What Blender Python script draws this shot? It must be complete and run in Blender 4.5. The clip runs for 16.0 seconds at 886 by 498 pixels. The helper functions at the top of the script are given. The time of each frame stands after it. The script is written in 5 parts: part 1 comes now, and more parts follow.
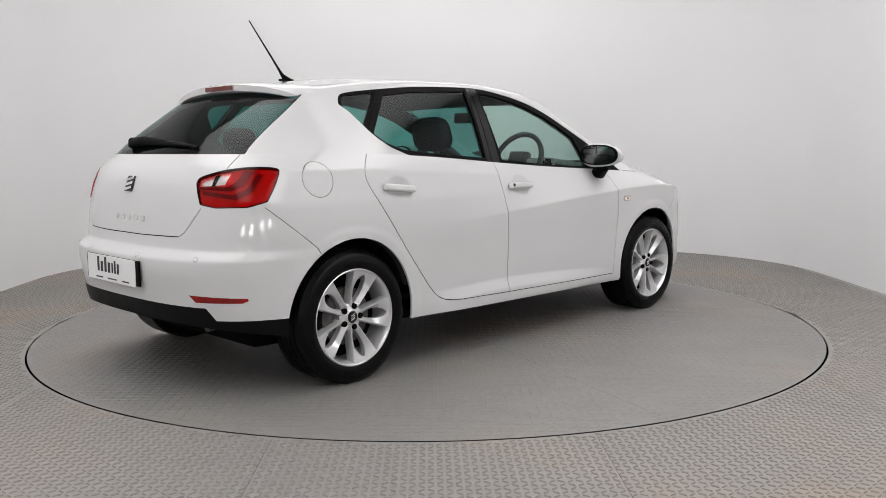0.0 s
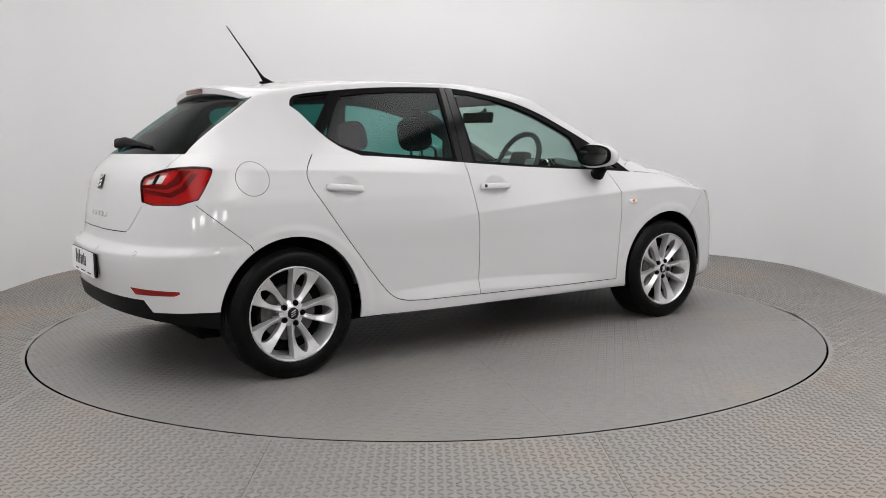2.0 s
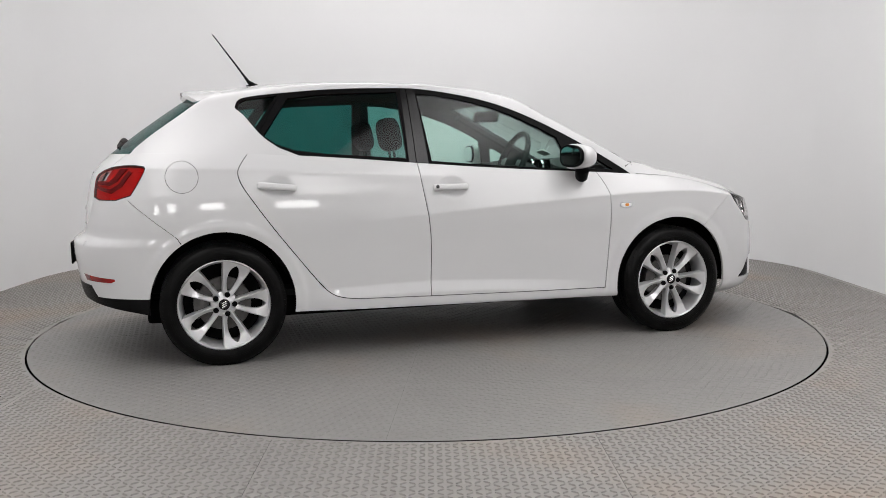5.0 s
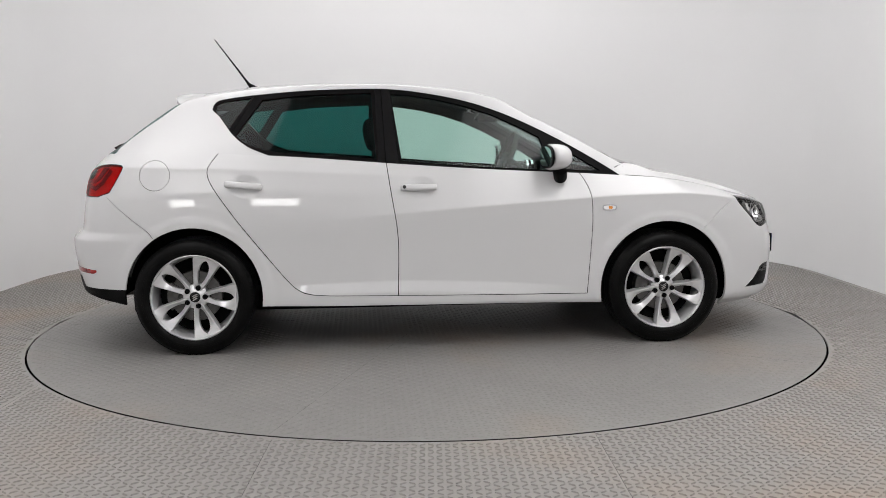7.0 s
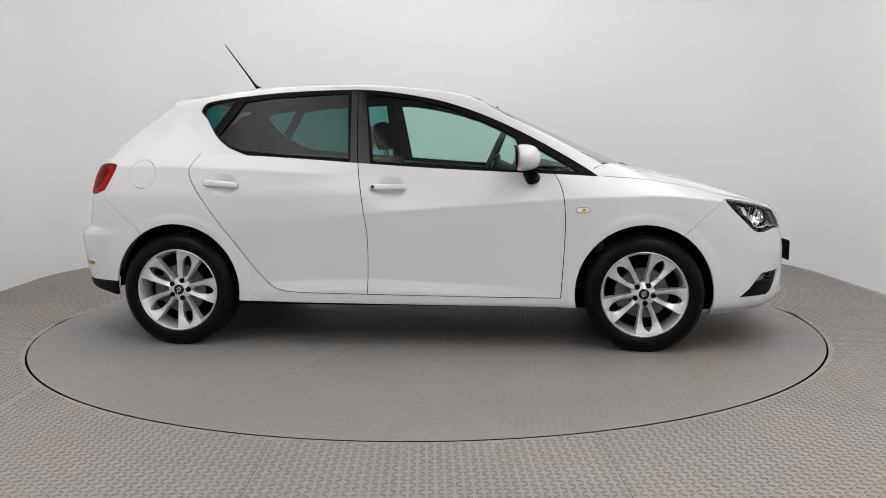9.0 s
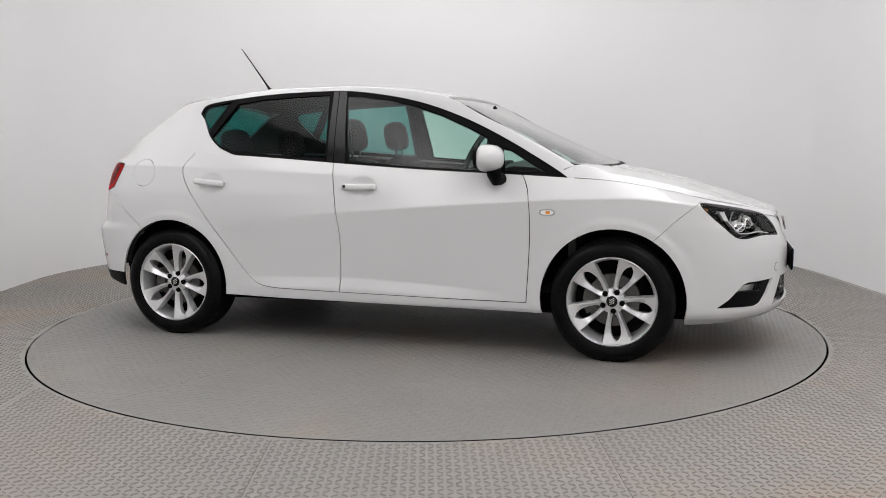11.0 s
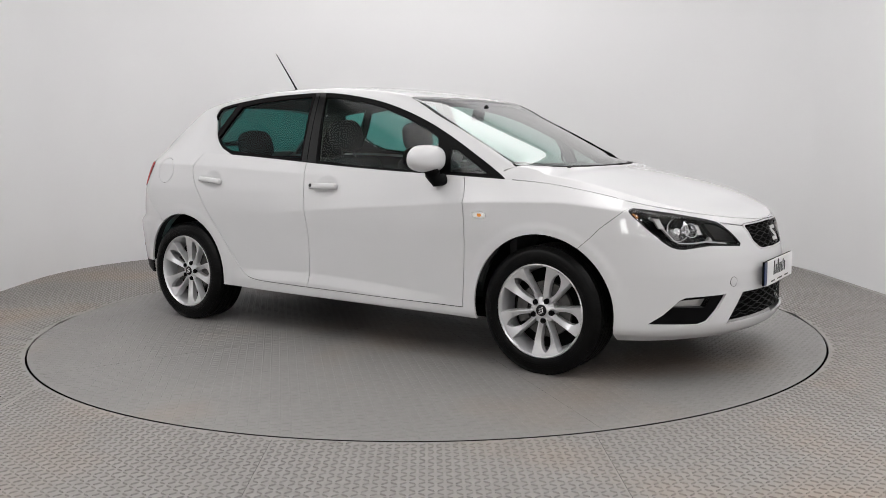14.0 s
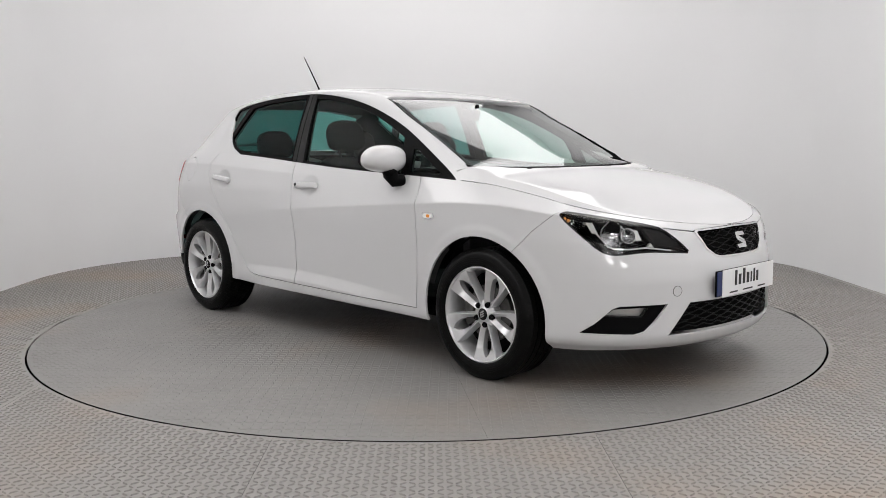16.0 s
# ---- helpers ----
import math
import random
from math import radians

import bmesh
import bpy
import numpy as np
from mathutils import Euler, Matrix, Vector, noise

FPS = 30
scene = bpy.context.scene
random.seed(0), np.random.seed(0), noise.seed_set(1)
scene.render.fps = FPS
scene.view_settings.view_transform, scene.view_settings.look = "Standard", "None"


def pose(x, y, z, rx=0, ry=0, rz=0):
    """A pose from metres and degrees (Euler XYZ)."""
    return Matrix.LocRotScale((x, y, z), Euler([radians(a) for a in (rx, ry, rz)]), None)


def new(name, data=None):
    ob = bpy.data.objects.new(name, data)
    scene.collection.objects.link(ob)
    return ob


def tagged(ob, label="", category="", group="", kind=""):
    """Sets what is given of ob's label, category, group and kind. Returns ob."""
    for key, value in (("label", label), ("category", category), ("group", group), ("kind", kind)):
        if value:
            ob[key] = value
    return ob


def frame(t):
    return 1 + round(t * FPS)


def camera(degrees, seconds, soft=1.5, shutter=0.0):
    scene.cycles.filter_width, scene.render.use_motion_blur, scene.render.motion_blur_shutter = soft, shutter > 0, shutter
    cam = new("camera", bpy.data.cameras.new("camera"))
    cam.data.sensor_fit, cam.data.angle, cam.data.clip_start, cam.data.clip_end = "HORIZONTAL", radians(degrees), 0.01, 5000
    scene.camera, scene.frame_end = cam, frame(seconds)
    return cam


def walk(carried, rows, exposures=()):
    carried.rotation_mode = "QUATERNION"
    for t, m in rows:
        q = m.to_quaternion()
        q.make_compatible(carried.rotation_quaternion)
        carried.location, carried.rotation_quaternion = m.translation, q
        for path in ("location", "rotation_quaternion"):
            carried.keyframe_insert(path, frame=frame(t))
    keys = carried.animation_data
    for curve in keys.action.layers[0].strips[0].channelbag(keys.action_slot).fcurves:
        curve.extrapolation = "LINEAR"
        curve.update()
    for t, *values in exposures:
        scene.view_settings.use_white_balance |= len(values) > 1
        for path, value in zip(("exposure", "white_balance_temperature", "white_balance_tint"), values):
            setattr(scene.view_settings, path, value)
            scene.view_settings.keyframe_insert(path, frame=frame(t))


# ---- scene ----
FOV = 54.27
EYE = (0.0, -5.286, 1.060)
PITCH, YAW, ROLL = 6.781, 0.950, -0.399
cam = camera(FOV, 16.0, 0.5)
CAM_POSE = pose(0, 0, 0, 0, 0, -YAW)
CAM_POSE = Matrix.Translation(EYE) @ CAM_POSE @ pose(0, 0, 0, 90 - PITCH, 0, 0) @ pose(0, 0, 0, 0, 0, ROLL)
walk(cam, [(0.0, CAM_POSE), (16.0, CAM_POSE)], exposures=[(0.0, 0.0), (16.0, 0.0)])

# turntable angle in degrees: start and change per second
TURN_START, TURN_RATE = 44.294, -5.6846
CAR_OFFSET = (-0.031, -0.011)
TABLE_R = 2.265

# ---------------------------------------------------------------- world
world = bpy.data.worlds.new("world")
world.use_nodes = True
world.node_tree.nodes["Background"].inputs[0].default_value = (0.9, 0.92, 1.0, 1)
world.node_tree.nodes["Background"].inputs[1].default_value = 0.05
scene.world = world
LAMP_BASE, LAMP_PEAK = 0.95, 2.65


# ---------------------------------------------------------------- materials
def nodes_of(name):
    m = bpy.data.materials.new(name)
    m.use_nodes = True
    nt = m.node_tree
    return m, nt, nt.nodes["Principled BSDF"]


def ramp(nt, src, stops):
    r = nt.nodes.new("ShaderNodeValToRGB")
    el = r.color_ramp.elements
    while len(el) < len(stops):
        el.new(0.5)
    for e, (p, c) in zip(el, stops):
        e.position, e.color = p, (*c, 1)
    nt.links.new(src, r.inputs[0])
    return r.outputs[0]


def noise_tex(nt, scale, detail=4.0, vec=None):
    n = nt.nodes.new("ShaderNodeTexNoise")
    n.inputs["Scale"].default_value, n.inputs["Detail"].default_value = scale, detail
    if vec is None:
        tc = nt.nodes.new("ShaderNodeTexCoord")
        vec = tc.outputs["Object"]
    nt.links.new(vec, n.inputs["Vector"])
    return n.outputs[0]


def plain(name, col, rough=0.5, metal=0.0, coat=0.0, vary=0.06, scale=8.0, bump=0.0, bump_scale=300.0, spec=0.5, rough_vary=0.05):
    """A surface of one colour with soft tone and gloss variation and fine relief."""
    m, nt, p = nodes_of(name)
    n = noise_tex(nt, scale, 5)
    lo = tuple(c * (1 - vary) for c in col)
    hi = tuple(min(1, c * (1 + vary)) for c in col)
    nt.links.new(ramp(nt, n, [(0.3, lo), (0.7, hi)]), p.inputs["Base Color"])
    mr = nt.nodes.new("ShaderNodeMapRange")
    mr.inputs[3].default_value, mr.inputs[4].default_value = max(0.02, rough - rough_vary), rough + rough_vary
    nt.links.new(noise_tex(nt, scale * 4, 3), mr.inputs[0])
    nt.links.new(mr.outputs[0], p.inputs["Roughness"])
    p.inputs["Metallic"].default_value = metal
    p.inputs["Specular IOR Level"].default_value = spec
    p.inputs["Coat Weight"].default_value = coat
    p.inputs["Coat Roughness"].default_value = 0.03
    if bump:
        b = nt.nodes.new("ShaderNodeBump")
        b.inputs["Strength"].default_value, b.inputs["Distance"].default_value = bump, 0.002
        nt.links.new(noise_tex(nt, bump_scale, 3), b.inputs["Height"])
        nt.links.new(b.outputs[0], p.inputs["Normal"])
    return m


def glass(name, tint, gloss=1.0):
    """Tinted car glass: clear through, mirror gloss by Fresnel."""
    m, nt, p = nodes_of(name)
    nt.nodes.remove(p)
    tr = nt.nodes.new("ShaderNodeBsdfTransparent")
    tr.inputs[0].default_value = (*tint, 1)
    gl = nt.nodes.new("ShaderNodeBsdfGlossy")
    gl.inputs["Roughness"].default_value = 0.015
    fr = nt.nodes.new("ShaderNodeLayerWeight")
    fr.inputs[0].default_value = 0.5
    pw = nt.nodes.new("ShaderNodeMath")
    pw.operation = "POWER"
    pw.inputs[1].default_value = 5.0
    nt.links.new(fr.outputs["Facing"], pw.inputs[0])
    ma = nt.nodes.new("ShaderNodeMath")
    ma.operation, ma.use_clamp = "MULTIPLY_ADD", True
    ma.inputs[1].default_value, ma.inputs[2].default_value = 0.92, 0.045
    nt.links.new(pw.outputs[0], ma.inputs[0])
    mx = nt.nodes.new("ShaderNodeMixShader")
    mul = nt.nodes.new("ShaderNodeMath")
    mul.operation = "MULTIPLY"
    mul.inputs[1].default_value = gloss
    mul.use_clamp = True
    nt.links.new(ma.outputs[0], mul.inputs[0])
    nt.links.new(mul.outputs[0], mx.inputs[0])
    nt.links.new(tr.outputs[0], mx.inputs[1])
    nt.links.new(gl.outputs[0], mx.inputs[2])
    nt.links.new(mx.outputs[0], nt.nodes["Material Output"].inputs[0])
    return m


def glow(name, col, strength):
    m, nt, p = nodes_of(name)
    p.inputs["Base Color"].default_value = (*col, 1)
    p.inputs["Emission Color"].default_value = (*col, 1)
    p.inputs["Emission Strength"].default_value = strength
    return m


M_PAINT = plain("white_paint", (0.61, 0.61, 0.615), 0.5, coat=1.0, spec=0.08, vary=0.006, scale=3, rough_vary=0.0)
M_BLACK = plain("black_plastic", (0.003, 0.003, 0.0033), 0.5, spec=0.06, vary=0.15, bump=0.15, bump_scale=900)
M_TRIM = plain("grey_black_plastic", (0.0035, 0.0035, 0.0038), 0.5, spec=0.1, vary=0.12, bump=0.25, bump_scale=700)
M_GLOSSBLACK = plain("gloss_black", (0.004, 0.004, 0.0045), 0.12, vary=0.1, coat=0.0, spec=0.3)
M_DARK = plain("dark_gap", (0.006, 0.006, 0.006), 0.9, spec=0.05)
M_GAP = plain("gap_shade", (0.002, 0.002, 0.002), 0.95, spec=0.0)
M_UNDER = plain("underbody_black", (0.0035, 0.0035, 0.0035), 0.85, vary=0.3, spec=0.05)


def tyre_rubber():
    """Black rubber with fine cross sipes on the tread."""
    m, nt, p = nodes_of("tyre_tread_rubber")
    tc = nt.nodes.new("ShaderNodeTexCoord")
    sx = nt.nodes.new("ShaderNodeSeparateXYZ")
    nt.links.new(tc.outputs["Object"], sx.inputs[0])

    def op(kind, a, b=None):
        n = nt.nodes.new("ShaderNodeMath")
        n.operation = kind
        for i, q in enumerate((a, b)):
            if q is None:
                continue
            if isinstance(q, (int, float)):
                n.inputs[i].default_value = q
            else:
                nt.links.new(q, n.inputs[i])
        return n.outputs[0]

    ang = op("ARCTAN2", sx.outputs[2], sx.outputs[0])
    rad = op("SQRT", op("ADD", op("MULTIPLY", sx.outputs[0], sx.outputs[0]), op("MULTIPLY", sx.outputs[2], sx.outputs[2])))
    wave = op("SINE", op("ADD", op("MULTIPLY", ang, 78.0), op("MULTIPLY", sx.outputs[1], 110.0)))
    cut = op("LESS_THAN", wave, -0.55)
    mask = op("GREATER_THAN", rad, 0.284)
    rings = op("GREATER_THAN", op("SINE", op("MULTIPLY", rad, 700.0)), 0.8)
    side = op("LESS_THAN", rad, 0.262)
    h = op("SUBTRACT", op("MULTIPLY", rings, op("MULTIPLY", side, 0.4)), op("MULTIPLY", cut, mask))
    b = nt.nodes.new("ShaderNodeBump")
    b.inputs["Strength"].default_value, b.inputs["Distance"].default_value = 1.0, 0.004
    nt.links.new(h, b.inputs["Height"])
    nt.links.new(b.outputs[0], p.inputs["Normal"])
    nt.links.new(ramp(nt, noise_tex(nt, 18, 4), [(0.3, (0.002, 0.002, 0.002)), (0.7, (0.0045, 0.0045, 0.0045))]), p.inputs["Base Color"])
    p.inputs["Roughness"].default_value = 0.34
    p.inputs["Specular IOR Level"].default_value = 0.10
    return m


M_TYRE = tyre_rubber()
M_ALLOY = plain("silver_alloy", (0.66, 0.66, 0.67), 0.33, metal=0.6, vary=0.04, scale=20)
M_CHROME = plain("chrome", (0.75, 0.75, 0.76), 0.10, metal=1.0, vary=0.03)
M_STEEL = plain("brake_steel", (0.10, 0.097, 0.094), 0.5, metal=0.8, vary=0.2, scale=40)
M_GLASS_F = glass("green_glass", (0.68, 0.87, 0.81), 0.75)
M_GLASS_R = glass("privacy_glass", (0.12, 0.35, 0.33), 0.5)
M_GLASS_W = glass("windscreen_glass", (0.78, 0.90, 0.87), 1.6)
M_LENS = glass("clear_lens", (0.93, 0.93, 0.93), 0.5)
M_MIRROR = plain("mirror_glass", (0.8, 0.82, 0.83), 0.03, metal=1.0, rough_vary=0.005)
M_FABRIC = plain("dark_seat_fabric", (0.012, 0.012, 0.013), 0.9, vary=0.25, spec=0.2, bump=0.15, bump_scale=400)
M_LINING = plain("grey_headliner", (0.06, 0.06, 0.059), 0.9, vary=0.06, bump=0.2, bump_scale=500)
M_DASH = plain("dashboard_plastic", (0.03, 0.03, 0.032), 0.6, vary=0.1, bump=0.3, bump_scale=600)
M_BADGE = plain("badge_chrome", (0.72, 0.72, 0.73), 0.18, metal=1.0, vary=0.04)
M_PLATE = plain("plate_white", (0.80, 0.80, 0.80), 0.35, vary=0.02)
M_BLUE = plain("plate_blue", (0.012, 0.025, 0.11), 0.4)
M_INK = plain("ink_black", (0.015, 0.015, 0.016), 0.5)
M_ORANGE = plain("orange_bulb", (0.75, 0.28, 0.04), 0.3)
M_SILVER_REFL = plain("lamp_reflector", (0.75, 0.75, 0.75), 0.2, metal=0.6)


def red_lens():
    m, nt, p = nodes_of("red_lens")
    p.inputs["Base Color"].default_value = (0.48, 0.008, 0.006, 1)
    p.inputs["Roughness"].default_value = 0.12
    p.inputs["Coat Weight"].default_value = 0.15
    nt.links.new(ramp(nt, noise_tex(nt, 14, 2), [(0.35, (0.19, 0.003, 0.002)), (0.65, (0.27, 0.005, 0.004))]), p.inputs["Base Color"])
    return m


M_RED = red_lens()
M_RED_BODY = plain("lamp_red_body", (0.52, 0.21, 0.18), 0.35, vary=0.1, scale=30)
M_RED_DARK = plain("dark_red_lens", (0.11, 0.004, 0.003), 0.15, coat=0.1)
M_RED_GLASS = glass("red_cover", (0.80, 0.035, 0.03), 0.4)
M_GRILLE = plain("grille_black", (0.003, 0.003, 0.0032), 0.42, spec=0.13)
M_RING = plain("pale_grey_ring", (0.36, 0.36, 0.37), 0.5)
M_PAPER = plain("paper_sticker", (0.62, 0.63, 0.60), 0.7)


def floor_paint(name, tone, gloss=0.3, spec=0.5):
    """Grey floor paint, dusty and warm in places, scuffed."""
    m, nt, p = nodes_of(name)
    tc = nt.nodes.new("ShaderNodeTexCoord")
    big = noise_tex(nt, 0.9, 6, tc.outputs["Object"])
    fine = noise_tex(nt, 30, 6, tc.outputs["Object"])
    c1 = ramp(nt, big, [(0.30, tuple(t * f for t, f in zip(tone, (0.92, 0.92, 0.93)))), (0.52, tone), (0.72, tuple(t * f for t, f in zip(tone, (1.17, 1.00, 0.86))))])
    c2 = ramp(nt, fine, [(0.35, (0.90, 0.90, 0.90)), (0.6, (1, 1, 1))])
    mul = nt.nodes.new("ShaderNodeMix")
    mul.data_type, mul.blend_type = "RGBA", "MULTIPLY"
    mul.inputs["Factor"].default_value = 1.0
    nt.links.new(c1, mul.inputs["A"])
    nt.links.new(c2, mul.inputs["B"])
    nt.links.new(mul.outputs["Result"], p.inputs["Base Color"])
    mr = nt.nodes.new("ShaderNodeMapRange")
    mr.inputs[3].default_value, mr.inputs[4].default_value = gloss, gloss + 0.2
    p.inputs["Specular IOR Level"].default_value = spec
    nt.links.new(noise_tex(nt, 3.0, 6, tc.outputs["Object"]), mr.inputs[0])
    nt.links.new(mr.outputs[0], p.inputs["Roughness"])
    b = nt.nodes.new("ShaderNodeBump")
    b.inputs["Strength"].default_value, b.inputs["Distance"].default_value = 0.12, 0.001
    nt.links.new(fine, b.inputs["Height"])
    nt.links.new(b.outputs[0], p.inputs["Normal"])
    return m


M_FLOOR = floor_paint("floor_paint", (0.262, 0.249, 0.236), 0.38, 0.6)
M_TABLE = floor_paint("turntable_paint", (0.208, 0.200, 0.192), 0.42, 1.0)
# darker than M_FLOOR: the shade on the marks' sides is in the colour
M_TREAD_SHADED = floor_paint("shaded_tread_paint", (0.222, 0.211, 0.200), 0.34, 0.55)
M_TREAD_TABLE = floor_paint("tread_paint_table", (0.208, 0.200, 0.192), 0.38, 0.95)
M_WALL = plain("white_wall", (0.80, 0.80, 0.805), 0.6, vary=0.012, scale=1.2, bump=0.05, bump_scale=60)
# for the added walls out of view, grey to weaken light bounced onto the car
M_BOUNCE_WALL = plain("grey_bounce_wall", (0.62, 0.62, 0.62), 0.7, vary=0.05, scale=1.5)
M_DARK_WALL = plain("dark_paint", (0.05, 0.05, 0.052), 0.8, vary=0.1, scale=1.5)
M_CEIL = plain("white_ceiling", (0.78, 0.78, 0.78), 0.8, vary=0.02, scale=2)


def diffuser(name, base, peak, sigma):
    """A backlit diffuser: brightest along its tubes, fading to both sides."""
    m, nt, p = nodes_of(name)
    tc = nt.nodes.new("ShaderNodeTexCoord")
    sx = nt.nodes.new("ShaderNodeSeparateXYZ")
    nt.links.new(tc.outputs["Object"], sx.inputs[0])
    last = sx.outputs[0]
    for op, val in (("MULTIPLY", 1.0 / sigma), ("POWER", 2.0), ("MULTIPLY", -1.0), ("EXPONENT", 0.0), ("MULTIPLY", peak), ("ADD", base)):
        mt = nt.nodes.new("ShaderNodeMath")
        mt.operation = op
        if op == "POWER":
            ab = nt.nodes.new("ShaderNodeMath")
            ab.operation = "ABSOLUTE"
            nt.links.new(last, ab.inputs[0])
            last = ab.outputs[0]
        nt.links.new(last, mt.inputs[0])
        mt.inputs[1].default_value = val
        last = mt.outputs[0]
    p.inputs["Base Color"].default_value = (0.7, 0.7, 0.7, 1)
    p.inputs["Emission Color"].default_value = (1.0, 0.98, 0.98, 1)
    nt.links.new(last, p.inputs["Emission Strength"])
    return m


M_LED = diffuser("strip_diffuser", LAMP_BASE, LAMP_PEAK * 1.14, 0.70)
# left strip given a lower peak, to darken that side of the room
M_LED_DIM = diffuser("dim_strip_diffuser", LAMP_BASE, LAMP_PEAK * 0.84, 0.70)
M_PANEL = glow("panel_lamp", (1.0, 0.99, 0.98), 11.0)
M_LED_SOFT = diffuser("soft_diffuser", 1.8, 0.4, 0.6)


# ---------------------------------------------------------------- mesh helpers
def mesh_of(name, verts, faces, smooth=False):
    me = bpy.data.meshes.new(name)
    me.from_pydata([tuple(map(float, v)) for v in verts], [], [tuple(map(int, f)) for f in faces])
    if smooth:
        me.polygons.foreach_set("use_smooth", [True] * len(me.polygons))
    me.update()
    return me


def obj(name, me, material, parent=None, label=""):
    ob = new(name, me)
    if material is not None and not me.materials:
        me.materials.append(material)
    if parent is not None:
        ob.parent = parent
    if label:
        ob["label"] = label
    return ob


def part(name, bm, material, parent, label="", smooth=False):
    me = bpy.data.meshes.new(name)
    bm.normal_update()
    bm.to_mesh(me)
    bm.free()
    if smooth:
        me.polygons.foreach_set("use_smooth", [True] * len(me.polygons))
        me.set_sharp_from_angle(angle=radians(38))
    return obj(name, me, material, parent, label)


def box_bm(sx, sy, sz, at=(0, 0, 0), bevel=0.0, segs=2, m=None):
    bm = bmesh.new()
    bmesh.ops.create_cube(bm, size=1)
    bmesh.ops.scale(bm, vec=(sx, sy, sz), verts=bm.verts)
    if bevel:
        bmesh.ops.bevel(bm, geom=bm.edges[:], offset=bevel, segments=segs, profile=0.6, affect="EDGES")
    if m is not None:
        bmesh.ops.transform(bm, matrix=m, verts=bm.verts)
    bmesh.ops.translate(bm, vec=at, verts=bm.verts)
    return bm


def lathe_bm(profile, segs=48, axis="Y"):
    """Turns (radius, along) points round the axis."""
    bm = bmesh.new()
    rings = []
    for r, a in profile:
        ring = []
        for i in range(segs):
            t = 2 * math.pi * i / segs
            v = (r * math.cos(t), a, r * math.sin(t)) if axis == "Y" else (r * math.cos(t), r * math.sin(t), a)
            ring.append(bm.verts.new(v))
        rings.append(ring)
    for a, b in zip(rings, rings[1:]):
        for i in range(segs):
            bm.faces.new((a[i], a[(i + 1) % segs], b[(i + 1) % segs], b[i]))
    bmesh.ops.remove_doubles(bm, verts=bm.verts, dist=1e-6)
    bmesh.ops.recalc_face_normals(bm, faces=bm.faces)
    return bm


def tube_bm(path, radius, segs=8, radii=None):
    """A round tube along a list of points."""
    bm = bmesh.new()
    pts = [Vector(p) for p in path]
    rings = []
    for i, p in enumerate(pts):
        d = (pts[min(i + 1, len(pts) - 1)] - pts[max(i - 1, 0)]).normalized()
        up = Vector((0, 0, 1)) if abs(d.z) < 0.9 else Vector((1, 0, 0))
        a = d.cross(up).normalized()
        b = d.cross(a).normalized()
        r = radii[i] if radii else radius
        rings.append([bm.verts.new(p + a * (r * math.cos(2 * math.pi * k / segs)) + b * (r * math.sin(2 * math.pi * k / segs))) for k in range(segs)])
    for a, b in zip(rings, rings[1:]):
        for k in range(segs):
            bm.faces.new((a[k], a[(k + 1) % segs], b[(k + 1) % segs], b[k]))
    bm.faces.new(rings[0][::-1])
    bm.faces.new(rings[-1])
    bmesh.ops.recalc_face_normals(bm, faces=bm.faces)
    return bm


def prism_bm(poly, depth, to3):
    """A plate of a 2D outline: to3(u, v, d) gives the place at depth d."""
    bm = bmesh.new()
    a = [bm.verts.new(to3(u, v, 0.0)) for u, v in poly]
    b = [bm.verts.new(to3(u, v, depth)) for u, v in poly]
    bm.faces.new(a)
    bm.faces.new(b[::-1])
    n = len(poly)
    for i in range(n):
        bm.faces.new((a[i], b[i], b[(i + 1) % n], a[(i + 1) % n]))
    bmesh.ops.recalc_face_normals(bm, faces=bm.faces)
    return bm


def join_bm(*bms):
    out = bms[0]
    for b in bms[1:]:
        me = bpy.data.meshes.new("tmp")
        b.to_mesh(me)
        b.free()
        out.from_mesh(me)
        bpy.data.meshes.remove(me)
    return out


def thing(name, label, category, at=(0, 0, 0), group=""):
    ob = new(name)
    ob.location = at
    return tagged(ob, label, category, group)


# ---------------------------------------------------------------- the studio
ROOM_X, ROOM_BACK, CORNER_R, ROOM_FRONT, ROOM_H = 3.22, 3.50, 1.75, -8.0, 3.3
WHITE_END = -3.4


def wall_line():
    """Plan of the white wall: straight sides, rounded far corners."""
    pts = [(-ROOM_X, WHITE_END)]
    cy = ROOM_BACK - CORNER_R
    for k in range(25):
        a = math.pi - k * math.pi / 48
        pts.append((-ROOM_X + CORNER_R + CORNER_R * math.cos(a), cy + CORNER_R * math.sin(a)))
    for k in range(25):
        a = math.pi / 2 - k * math.pi / 48
        pts.append((ROOM_X - CORNER_R + CORNER_R * math.cos(a), cy + CORNER_R * math.sin(a)))
    pts.append((ROOM_X, WHITE_END))
    return pts


